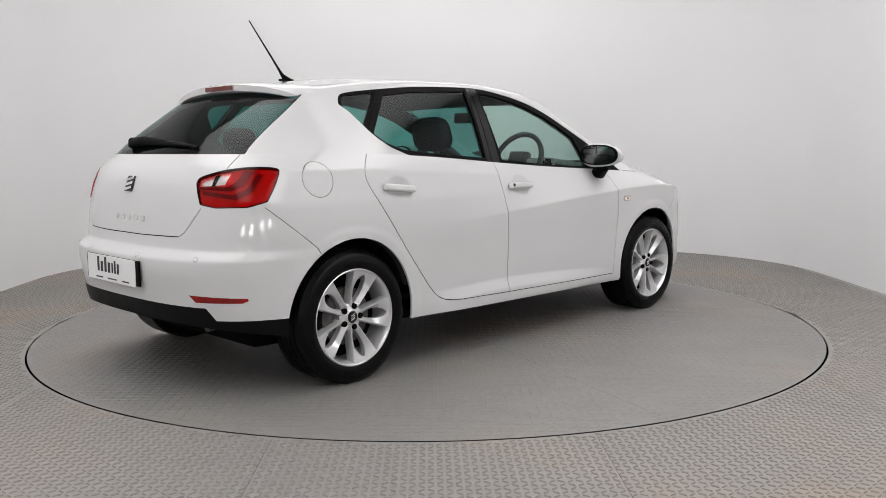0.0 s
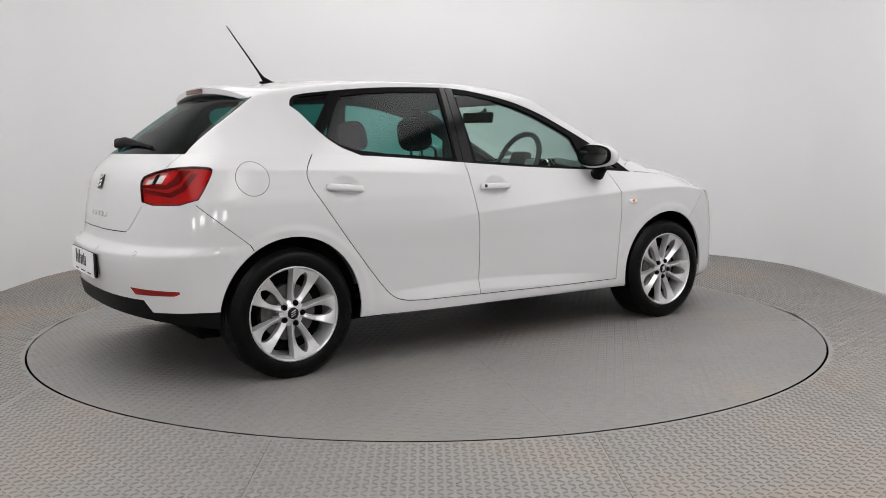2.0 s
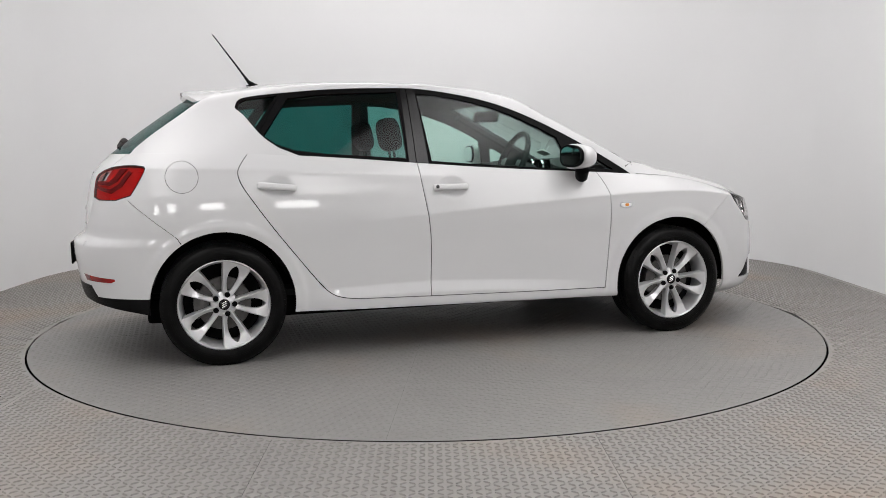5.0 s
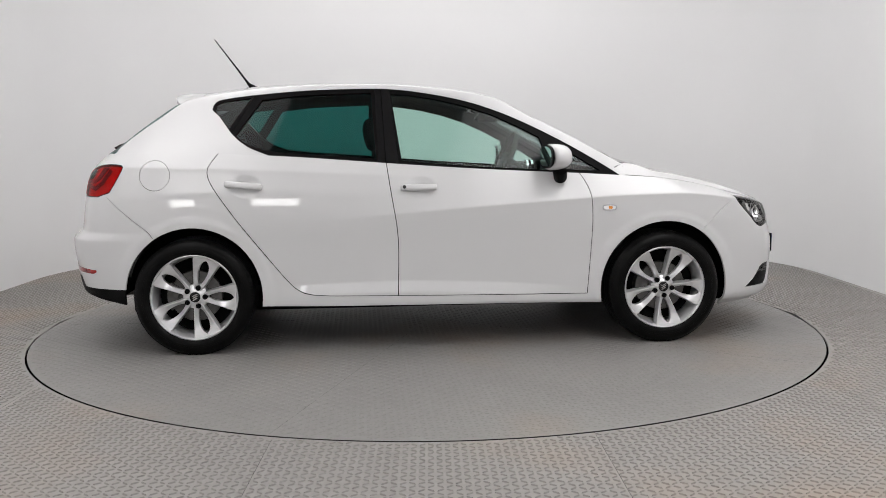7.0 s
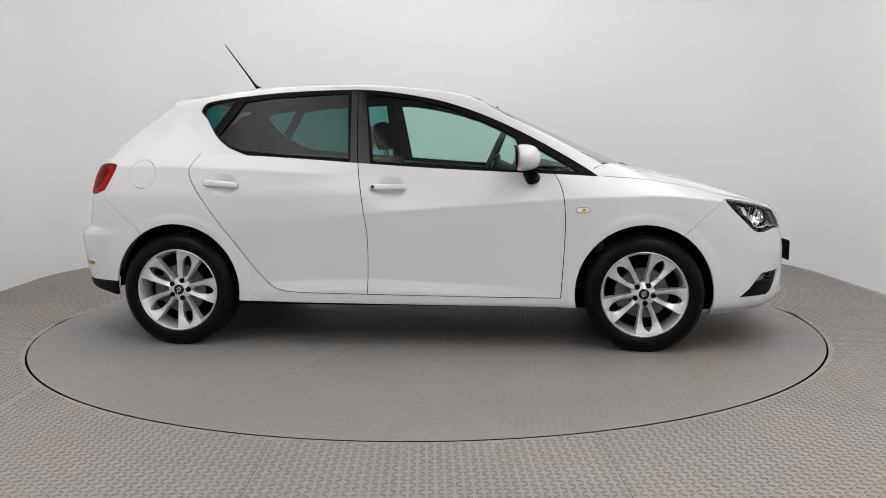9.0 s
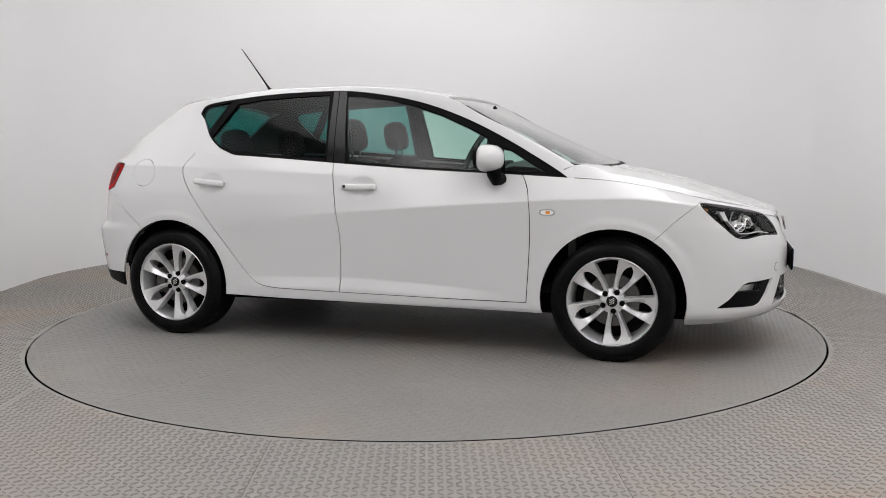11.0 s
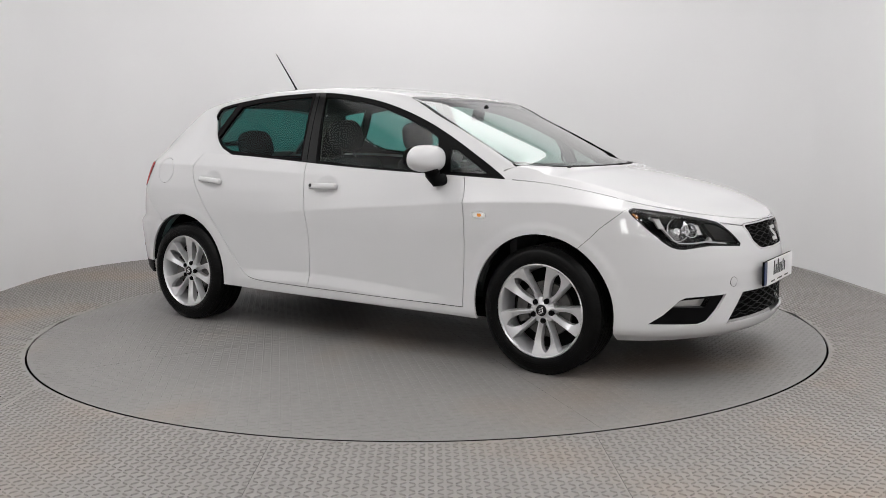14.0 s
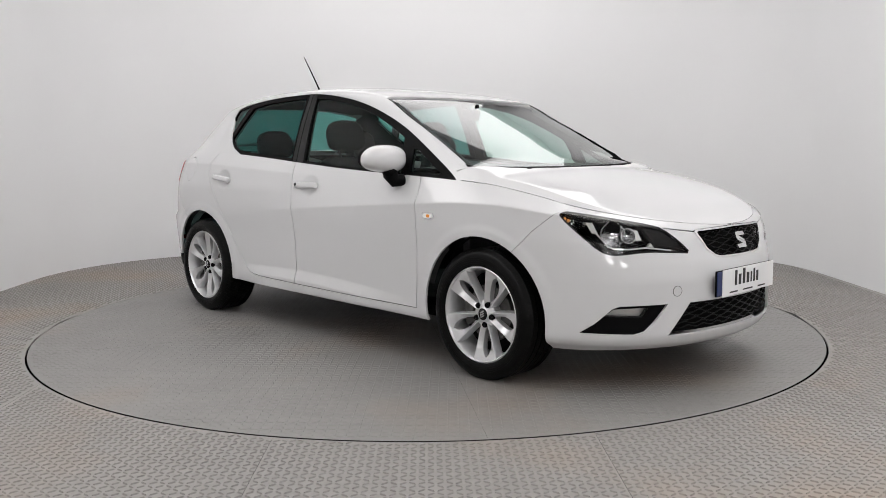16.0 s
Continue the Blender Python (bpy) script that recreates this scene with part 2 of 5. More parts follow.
def room():
    line = wall_line()
    n = len(line)
    thick = 0.12
    off = []
    for i, (x, y) in enumerate(line):
        x0, y0 = line[max(i - 1, 0)]
        x1, y1 = line[min(i + 1, n - 1)]
        d = math.hypot(x1 - x0, y1 - y0)
        off.append((x - (y1 - y0) / d * thick, y + (x1 - x0) / d * thick))
    v = [(x, y, 0.0) for x, y in line] + [(x, y, ROOM_H) for x, y in line] + [(x, y, ROOM_H) for x, y in off] + [(x, y, 0.0) for x, y in off]
    f = []
    for i in range(n - 1):
        for k in range(3):
            f.append((k * n + i, k * n + i + 1, (k + 1) * n + i + 1, (k + 1) * n + i))
    me = mesh_of("wall_curved", v, f, True)
    me.set_sharp_from_angle(angle=radians(40))
    tagged(obj("wall_curved", me, M_WALL), "smooth white studio wall with rounded corners", "wall", kind="structure")
    tagged(part("wall_behind", box_bm(2 * ROOM_X + 0.24, 0.12, ROOM_H, (0, ROOM_FRONT - 0.06, ROOM_H / 2)), M_BOUNCE_WALL, None), "unseen wall, greyed to weaken the bounce light", "wall", kind="structure")
    tagged(part("wall_panel", box_bm(2 * ROOM_X, 0.03, 1.45, (0, ROOM_FRONT + 0.015, 2.53)), M_DARK_WALL, None), "dark painted upper wall", "wall", kind="structure")
    for sx, nm in ((-1, "wall_side_1"), (1, "wall_side_2")):
        tagged(part(nm, box_bm(0.12, WHITE_END - ROOM_FRONT, ROOM_H, (sx * (ROOM_X + 0.06), (WHITE_END + ROOM_FRONT) / 2 - 0.002, ROOM_H / 2)), M_BOUNCE_WALL, None), "unseen wall, greyed to weaken the bounce light", "wall", kind="structure")
    tagged(part("ceiling", box_bm(2 * ROOM_X + 0.4, ROOM_BACK - ROOM_FRONT + 0.4, 0.12, (0, (ROOM_BACK + ROOM_FRONT) / 2, ROOM_H + 0.06)), M_CEIL, None), "plain white studio ceiling", "ceiling", kind="structure")


def ceiling_light(x, y, sx, sy, mat, turn=0):
    t = thing("ceiling_light", "large backlit white diffuser panel under the ceiling", "ceiling light", (x, y, ROOM_H - 0.05), "diffuser panels under the ceiling")
    t.rotation_euler = (0, 0, radians(turn))
    for nm, bm in (("frame_bar", box_bm(sx, 0.02, 0.045, (0, sy / 2 - 0.01, 0.02))), ("frame_bar", box_bm(sx, 0.02, 0.045, (0, -sy / 2 + 0.01, 0.02))),
                   ("frame_bar", box_bm(0.02, sy - 0.04, 0.045, (sx / 2 - 0.01, 0, 0.02))), ("frame_bar", box_bm(0.02, sy - 0.04, 0.045, (-sx / 2 + 0.01, 0, 0.02)))):
        part(nm, bm, M_WALL, t)
    part("diffuser", box_bm(sx - 0.04, sy - 0.04, 0.012, (0, 0, 0.016)), mat, t)
    return t


def lozenges(inside, pitch, length, width, height, x0, x1, y0, y1):
    """Raised tread marks of chequer plate, turned in turn to both sides."""
    nx, ny = int((x1 - x0) / pitch), int((y1 - y0) / pitch)
    ii, jj = np.meshgrid(np.arange(nx), np.arange(ny))
    cx, cy = x0 + (ii + 0.5) * pitch, y0 + (jj + 0.5) * pitch
    keep = inside(cx, cy)
    cx, cy, sg = cx[keep], cy[keep], np.where(((ii + jj) % 2)[keep] == 0, 1.0, -1.0)
    a = sg * math.radians(38)
    shape = np.array([(-0.5, 0, 0), (-0.25, 0.42, 0), (0.25, 0.42, 0), (0.5, 0, 0), (0.25, -0.42, 0), (-0.25, -0.42, 0), (-0.34, 0, 1), (0.34, 0, 1)])
    lx, ly, lz = shape[:, 0] * length, shape[:, 1] * width * 1.2, shape[:, 2] * height + 0.0002
    vx = cx[:, None] + np.cos(a)[:, None] * lx - np.sin(a)[:, None] * ly
    vy = cy[:, None] + np.sin(a)[:, None] * lx + np.cos(a)[:, None] * ly
    vz = np.broadcast_to(lz, vx.shape)
    v = np.stack([vx, vy, vz], -1).reshape(-1, 3)
    base = np.array([(0, 6, 1), (1, 6, 7), (1, 7, 2), (2, 7, 3), (3, 7, 4), (4, 7, 6), (4, 6, 5), (5, 6, 0)])[:, ::-1]
    f = (np.arange(len(cx))[:, None, None] * 8 + base[None]).reshape(-1, 3)
    me = bpy.data.meshes.new("tread_pattern")
    me.vertices.add(len(v))
    me.vertices.foreach_set("co", v.ravel())
    me.loops.add(f.size)
    me.loops.foreach_set("vertex_index", f.ravel().astype(np.int32))
    me.polygons.add(len(f))
    me.polygons.foreach_set("loop_start", np.arange(0, f.size, 3, dtype=np.int32))
    me.polygons.foreach_set("use_smooth", np.zeros(len(f), dtype=bool))
    me.update(calc_edges=True)
    me.validate()
    return me


SEAMS = (-1.77, -0.58, 0.61, 1.79)


def floor():
    """Fixed steel plates round the turntable, laid in strips with fine joints."""
    base = bmesh.new()
    bmesh.ops.create_grid(base, x_segments=1, y_segments=1, size=1)
    bmesh.ops.scale(base, vec=(ROOM_X + 0.1, (ROOM_BACK - ROOM_FRONT) / 2 + 0.1, 1), verts=base.verts)
    bmesh.ops.translate(base, vec=(0, (ROOM_BACK + ROOM_FRONT) / 2, -0.013), verts=base.verts)
    ground = tagged(part("floor", base, M_UNDER, None), "grey painted steel chequer plate floor with fine joints", "floor", kind="structure")
    edges = [-ROOM_X - 0.08] + list(SEAMS) + [ROOM_X + 0.08]
    hole = TABLE_R + 0.005
    g = 0.0007
    for a, b in zip(edges, edges[1:]):
        xs = np.linspace(a + g, b - g, 25)
        for side in (1, -1):
            v, f = [], []
            for x in xs:
                yc = math.sqrt(max(hole * hole - x * x, 0.0))
                y0, y1 = (yc, ROOM_BACK + 0.05) if side > 0 else (-yc, ROOM_FRONT)
                v += [(x, y0, -0.012), (x, y0, 0.0), (x, y1, 0.0), (x, y1, -0.012)]
            for i in range(24):
                for k in range(3):
                    q = (4 * i + k, 4 * i + k + 1, 4 * i + k + 5, 4 * i + k + 4)
                    f.append(q if side > 0 else q[::-1])
            me = mesh_of("floor_plate", v, f)
            obj("floor_plate", me, M_FLOOR, ground)
    rr = TABLE_R + 0.025

    def inside(x, y):
        ok = x * x + y * y > rr * rr
        for s in SEAMS:
            ok &= np.abs(x - s) > 0.009
        cx, cy = np.abs(x) - (ROOM_X - CORNER_R), y - (ROOM_BACK - CORNER_R)
        return ok & ~((cx > 0) & (cy > 0) & (cx * cx + cy * cy > (CORNER_R - 0.02) ** 2))

    me = lozenges(inside, 0.0295, 0.0285, 0.0074, 0.0040, -3.2, 3.2, -7.95, 3.48)
    tagged(obj("tread_pattern", me, M_TREAD_SHADED, ground), kind="stuff")


JOINT = -110.0


def near_joint(x, y):
    """True away from the five radial joints of the disc."""
    ok = np.ones(x.shape, bool)
    for k in range(5):
        a = radians(JOINT + 72 * k)
        ok &= (np.abs(-x * math.sin(a) + y * math.cos(a)) > 0.012) | (x * math.cos(a) + y * math.sin(a) < 0)
    return ok


def placed_box(length, width, height, m):
    bm = box_bm(length, width, height, (length / 2, 0, 0))
    bmesh.ops.transform(bm, matrix=m, verts=bm.verts)
    return bm


def turntable():
    t = thing("turntable", "round grey chequer plate turntable set flush in the floor", "turntable")
    bm = bmesh.new()
    segs = 160
    prof = [(0.0, 0.001), (0.8, 0.001), (1.6, 0.001), (TABLE_R - 0.008, 0.001), (TABLE_R - 0.0065, 0.0)]
    b = lathe_bm(prof, segs, "Z")
    part("disc", b, M_TABLE, t)
    # rim and added strip are coloured black for the shade deep in the gap
    part("disc_rim", lathe_bm([(TABLE_R - 0.0065, 0.0), (TABLE_R - 0.006, -0.002), (TABLE_R - 0.006, -0.03)], segs, "Z"), M_GAP, t, "disc rim blackened for the shade in the gap")
    part("gap_strip", lathe_bm([(TABLE_R - 0.0055, -0.0125), (TABLE_R - 0.0055, -0.0105), (TABLE_R + 0.0055, -0.0105), (TABLE_R + 0.0055, -0.0125)], segs, "Z"), M_GAP, t, "added black strip for the shade in the gap")
    rr = TABLE_R - 0.03

    def inside(x, y):
        ok = (x * x + y * y < rr * rr) & near_joint(x, y)
        return ok

    me = lozenges(inside, 0.0295, 0.0285, 0.0066, 0.0015, -2.3, 2.3, -2.3, 2.3)
    me.transform(Matrix.Translation((0, 0, 0.001)))
    tagged(obj("tread_pattern", me, M_TREAD_TABLE, t), kind="stuff")
    for k in range(5):
        m = pose(0, 0, 0.0011, 0, 0, JOINT + 72 * k)
        part("plate_joint", placed_box(TABLE_R - 0.02, 0.0006, 0.0004, m), M_TRIM, t)
    return t


room()
floor()
for lx, lamp in ((-1.95, M_LED_DIM), (1.95, M_LED)):
    ceiling_light(lx, -3.2, 2.0, 7.6, lamp)
ceiling_light(0.0, 2.2, 1.9, 4.4, M_LED_SOFT, 90)


def wall_light(x, z):
    """A bright panel lamp on the wall behind the camera."""
    t = thing("wall_light", "bright white rectangular panel lamp on the pale wall", "wall light", (x, ROOM_FRONT + 0.03, z), "panel lamps on the wall")
    part("frame", box_bm(0.66, 0.05, 0.52, (0, 0, 0), 0.01), M_ALLOY, t)
    part("diffuser", box_bm(0.60, 0.012, 0.46, (0, 0.026, 0)), M_PANEL, t)


for lx in (-2.3, -0.9, 0.9, 2.3):
    wall_light(lx, 1.25)
table = turntable()


# ---------------------------------------------------------------- car body surface
def curve(x, *pairs):
    """A smooth curve through (place, value) pairs."""
    p = sorted(pairs)
    xs, ys = np.array([a for a, _ in p], float), np.array([b for _, b in p], float)
    x = np.clip(np.asarray(x, float), xs[0], xs[-1])
    d = np.diff(ys) / np.diff(xs)
    m = np.zeros(len(xs))
    m[0], m[-1] = d[0], d[-1]
    for i in range(1, len(xs) - 1):
        m[i] = 0.0 if d[i - 1] * d[i] <= 0 else 2 * d[i - 1] * d[i] / (d[i - 1] + d[i])
    i = np.clip(np.searchsorted(xs, x) - 1, 0, len(xs) - 2)
    h = xs[i + 1] - xs[i]
    t = (x - xs[i]) / h
    return (ys[i] * (1 + 2 * t) * (1 - t) ** 2 + m[i] * h * t * (1 - t) ** 2 + ys[i + 1] * t * t * (3 - 2 * t) + m[i + 1] * h * t * t * (t - 1))


HUB_F, HUB_R, HUB_Z = 1.2345, -1.2345, 0.300
ARCH_R = 0.358
HANDLES = ((-0.068, 0.848), (-0.960, 0.866))
XF1, XR1 = 0.90, -0.90
NF, MF, NR, MR = 4.4, 2.0, 6.2, 2.45


def top_height(x):
    return curve(x, (2.03, 0.705), (1.98, 0.722), (1.80, 0.765), (1.63, 0.802), (1.51, 0.833), (1.36, 0.863), (1.21, 0.885), (1.01, 0.899), (0.76, 0.914),
                 (0.47, 0.928), (0.17, 0.945), (-0.25, 0.975), (-0.56, 0.999), (-0.86, 1.018), (-1.2, 1.03), (-1.8, 1.032))


def top_width(x):
    return curve(x, (2.0, 0.722), (1.0, 0.724), (0.76, 0.742), (0.2, 0.758), (-0.25, 0.760), (-0.8, 0.757), (-1.0, 0.752), (-1.3, 0.742), (-1.8, 0.735))


def low_height(x):
    return curve(x, (2.1, 0.208), (1.85, 0.198), (1.6, 0.186), (0.9, 0.226), (0.0, 0.238), (-0.87, 0.247), (-1.45, 0.262), (-1.55, 0.280), (-1.70, 0.312), (-1.85, 0.342), (-2.0, 0.354))


def crease_rear(x):
    """Shoulder line from the rear light, fading out at the middle pillar."""
    return curve(x, (2.0, 0.87), (0.6, 0.885), (0.0, 0.903), (-0.335, 0.918), (-0.8, 0.940), (-1.16, 0.956), (-1.54, 0.964), (-1.9, 0.966))


def crease_front(x):
    """Line from the headlight down along the doors, fading out on the rear door."""
    return curve(x, (2.0, 0.70), (1.62, 0.775), (1.3, 0.806), (1.0, 0.799), (0.84, 0.790), (0.3, 0.753), (-0.193, 0.716), (-0.6, 0.683), (-1.0, 0.66), (-1.9, 0.64))


def door_crease(x):
    """Top of the flare along the foot of the doors."""
    return curve(x, (-0.75, 0.352), (-0.19, 0.366), (0.2, 0.354), (0.80, 0.316))


def front_x(z):
    return curve(z, (0.15, 1.96), (0.19, 2.02), (0.23, 2.07), (0.27, 2.086), (0.48, 2.086), (0.55, 2.076), (0.62, 2.056), (0.66, 2.045), (0.70, 2.026), (0.80, 1.99))


def rear_x(z):
    return curve(z, (0.20, -1.82), (0.26, -1.90), (0.34, -1.935), (0.45, -1.955), (0.56, -1.968), (0.592, -1.966), (0.612, -1.945), (0.635, -1.915), (0.70, -1.905),
                 (0.80, -1.890), (0.90, -1.868), (0.97, -1.83), (1.035, -1.765))


def flank(z):
    return curve(z, (0.15, 0.70), (0.20, 0.762), (0.225, 0.796), (0.25, 0.808), (0.29, 0.811), (0.36, 0.813), (0.55, 0.820), (0.70, 0.829), (0.80, 0.825), (0.88, 0.808), (0.97, 0.783))


def creased(z, zc, zt, yt):
    """Flank below a crease at the height zc, and a slope to the waist above it."""
    yc = flank(zc) + 0.006
    t = np.clip((z - zc) / np.maximum(zt - zc, 1e-4), 0, 1)
    high = yc - (yc - yt) * (0.92 * t + 0.08 * t ** 2.4)
    low = flank(z) + 0.006 * np.exp(-np.maximum(zc - z, 0) / 0.04)
    return np.where(z < zc, low, high)


def side_width(x, z, zt, yt):
    k = np.clip((0.10 - x) / 0.75, 0, 1)
    k = k * k * (3 - 2 * k)
    w = k * creased(z, crease_rear(x), zt, yt) + (1 - k) * creased(z, crease_front(x), zt, yt)
    taper = np.clip((x + 0.88) / 0.38, 0, 1) * np.clip((0.86 - x) / 0.60, 0, 1)
    taper = taper * taper * (3 - 2 * taper)
    w = w + 0.018 * taper * np.clip((door_crease(x) - z) / 0.055, 0, 1) * np.clip((z - 0.21) / 0.03, 0, 1)
    for hx in (HUB_F, HUB_R):
        r = np.hypot(x - hx, z - HUB_Z)
        w = w + 0.005 * np.clip((ARCH_R + 0.06 - r) / 0.030, 0, 1) ** 1.5 * np.clip((0.84 - z) / 0.1, 0, 1)
    for hx, hz in HANDLES:
        r = np.hypot((x - hx) / 0.062, (z - hz) / 0.046)
        w = w - 0.018 * np.clip(1.25 - r, 0, 1) ** 0.9 * (r < 1.25)
    return w


def columns():
    """Places round the body, from the middle of the nose to the middle of the tail: branch, share."""
    rf = np.linspace(0, 0.94, 56)
    sf = (1 - rf ** MF) ** (1 / NF)
    sf = np.concatenate([sf, np.linspace(sf[-1], 0, 34)[1:]])
    rr = np.linspace(0, 0.95, 56)
    sr = (1 - rr ** MR) ** (1 / NR)
    sr = np.concatenate([sr, np.linspace(sr[-1], 0, 40)[1:]])
    return sf, np.linspace(XF1, XR1, 141)[1:-1], sr[::-1]


def plan(z, zt, yt, xcol, branch, s):
    """x and half width of one column of the lower body at the heights z."""
    if branch == "front":
        x = XF1 + (front_x(z) - XF1) * s
        return x, side_width(x, z, zt, yt) * (1 - s ** NF) ** (1 / MF)
    if branch == "rear":
        x = XR1 + (rear_x(z) - XR1) * s
        return x, side_width(x, z, zt, yt) * (1 - s ** NR) ** (1 / MR)
    return np.full_like(z, xcol), side_width(xcol, z, zt, yt)


def roof_middle(x):
    return curve(x, (2.03, 0.708), (1.95, 0.736), (1.81, 0.781), (1.70, 0.822), (1.59, 0.859), (1.43, 0.902), (1.27, 0.937), (1.20, 0.948), (1.14, 0.977), (0.90, 1.085), (0.65, 1.199), (0.47, 1.281),
                 (0.34, 1.337), (0.18, 1.373), (-0.02, 1.401), (-0.21, 1.415), (-0.41, 1.422), (-0.605, 1.421), (-0.80, 1.415), (-0.965, 1.403), (-1.196, 1.371), (-1.30, 1.347),
                 (-1.37, 1.320), (-1.46, 1.262), (-1.58, 1.178), (-1.70, 1.088), (-1.766, 1.034))


def rail_y(x):
    return curve(x, (2.0, 0.60), (1.6, 0.64), (1.2, 0.66), (1.025, 0.668), (0.35, 0.590), (0.1, 0.596), (-0.25, 0.602), (-0.9, 0.590), (-1.274, 0.556), (-1.5, 0.585), (-1.66, 0.607), (-1.8, 0.61))


def rail_z(x):
    return curve(x, (1.025, 0.960), (0.80, 1.085), (0.55, 1.217), (0.35, 1.318), (0.1, 1.362), (-0.25, 1.386), (-0.6, 1.383), (-0.9, 1.362), (-1.1, 1.338), (-1.274, 1.308), (-1.42, 1.216), (-1.55, 1.12), (-1.66, 1.040), (-1.8, 1.032))


def smooth_grid(g, n, along):
    for _ in range(n):
        if along == 0:
            g[1:-1] = 0.25 * g[:-2] + 0.5 * g[1:-1] + 0.25 * g[2:]
        else:
            g[:, 1:-1] = 0.25 * g[:, :-2] + 0.5 * g[:, 1:-1] + 0.25 * g[:, 2:]
    return g


def body_grids():
    """Half body (y < 0): the lower body and the upper body as grids of points, with the length round the body for each column."""
    sf, xm, sr = columns()
    cols = [("front", None, s) for s in sf] + [("mid", x, 0) for x in xm] + [("rear", None, s) for s in sr]
    nv, na, nb = 150, 30, 44
    lower, upper = [], []
    v = np.linspace(0, 1, nv)
    for br, xc, s in cols:
        x = xc if br == "mid" else (1.9 if br == "front" else -1.7)
        if br == "mid":
            zt, yt = float(top_height(x)), float(top_width(x))
        else:
            zt = 0.8 if br == "front" else 1.03
            for _ in range(8):
                xe = front_x(zt) if br == "front" else rear_x(zt)
                x = (XF1 + (xe - XF1) * s) if br == "front" else (XR1 + (xe - XR1) * s)
                zt = float(top_height(x))
            yt = float(top_width(x))
        zb = float(low_height(x))
        z = zb + (zt - zb) * v
        px, py = plan(z, np.full_like(z, zt), yt, x, br, s)
        lower.append(np.stack([px, -py, z], -1))
        x0, y0 = float(px[-1]), float(py[-1])
        zc = max(float(roof_middle(x0)), zt)
        yr = min(float(rail_y(x0)), 0.965 * y0)
        zr = float(rail_z(x0)) if x0 < 1.025 else zt + 0.55 * (zc - zt)
        if x0 >= 1.025 and x0 < 1.2:
            k = (x0 - 1.025) / 0.175
            zr = (1 - k) * 0.960 + k * zr
        zr = min(max(zr, zt), zc)
        ta = np.linspace(0, 1, na)
        side = np.stack([np.full(na, x0), -(y0 + (yr - y0) * ta + (0.010 - 0.028 * min(max((-0.95 - x0) / 0.25, 0), 1)) * np.sin(np.pi * ta) * (zr - zt) / 0.4), zt + (zr - zt) * ta], -1)
        tb = np.linspace(0, 1, nb)[1:]
        yy = yr * (1 - tb)
        crown = np.stack([np.full(nb - 1, x0), -yy, zr + (zc - zr) * (1 - (yy / max(yr, 1e-6)) ** 2.3)], -1)
        upper.append(np.concatenate([side, crown]))
    lower, upper = np.array(lower), np.array(upper)
    lower = smooth_grid(lower, 1, 1)
    upper = smooth_grid(smooth_grid(upper, 4, 1), 2, 0)
    lower[0, :, 1] = upper[0, :, 1] = lower[-1, :, 1] = upper[-1, :, 1] = 0.0
    upper[:, 0] = lower[:, -1]
    upper[:, -1, 1] = 0.0
    k = nv // 2
    step = np.hypot(*(np.diff(lower[:, k, :2], axis=0).T))
    length = np.concatenate([[0], np.cumsum(step)])
    return lower, upper, length


def grid_mesh(g, length):
    """Triangles of a grid with normals; per point: x, z, y and the length round the body, and the way from the grid's first row."""
    n, m = g.shape[:2]
    du = np.gradient(g, axis=0)
    dv = np.gradient(g, axis=1)
    nor = np.cross(dv, du)
    nor /= np.maximum(np.linalg.norm(nor, axis=2, keepdims=True), 1e-12)
    edge = np.concatenate([np.zeros((n, 1)), np.cumsum(np.linalg.norm(np.diff(g, axis=1), axis=2), axis=1)], axis=1)
    i, j = np.meshgrid(np.arange(n - 1), np.arange(m - 1), indexing="ij")
    i, j = i.ravel(), j.ravel()
    a, b, c, d = i * m + j, (i + 1) * m + j, (i + 1) * m + j + 1, i * m + j + 1
    tri = np.concatenate([np.stack([a, c, b], 1), np.stack([a, d, c], 1)])
    p = g.reshape(-1, 3)
    area = np.linalg.norm(np.cross(p[tri[:, 1]] - p[tri[:, 0]], p[tri[:, 2]] - p[tri[:, 0]]), axis=1)
    tri = tri[area > 1e-10]
    L = np.repeat(length[:, None], m, 1)
    att = np.concatenate([p, nor.reshape(-1, 3), L.reshape(-1, 1), edge.reshape(-1, 1)], 1)
    return att, tri


LOWER, UPPER, LENGTH = body_grids()


def on_skin(L, z, off=0.0):
    """The place and normal on the lower body at a length round it and a height; negative lengths lie on the far half."""
    sg = 1.0 if L >= 0 else -1.0
    i = float(np.interp(abs(L), LENGTH, np.arange(len(LENGTH))))
    k = min(int(i), len(LENGTH) - 2)
    f = i - k

    def at(ff, zz):
        col = LOWER[k] * (1 - ff) + LOWER[k + 1] * ff
        return Vector((np.interp(zz, col[:, 2], col[:, 0]), np.interp(zz, col[:, 2], col[:, 1]), zz))

    p = at(f, z)
    du = at(1.0, z) - at(0.0, z)
    dv = at(f, z + 0.01) - at(f, z - 0.01)
    n = dv.cross(du).normalized()
    p, n = Vector((p.x, p.y * sg, p.z)), Vector((n.x, n.y * sg, n.z))
    return p + n * off, n


def side_point(x, z, off=0.0):
    """The same on the side, by the place along the car."""
    mid = LOWER[:, 75, 0]
    return on_skin(float(np.interp(-x, -mid, LENGTH)), z, off)


def roof_point(x, y, off=0.0):
    """The place on the upper body above x, y."""
    i = int(np.argmin(np.abs(UPPER[:, -1, 0] - x)))
    col = UPPER[i]
    z = float(np.interp(-abs(y), col[:, 1], col[:, 2]))
    return Vector((x, y, z + off))


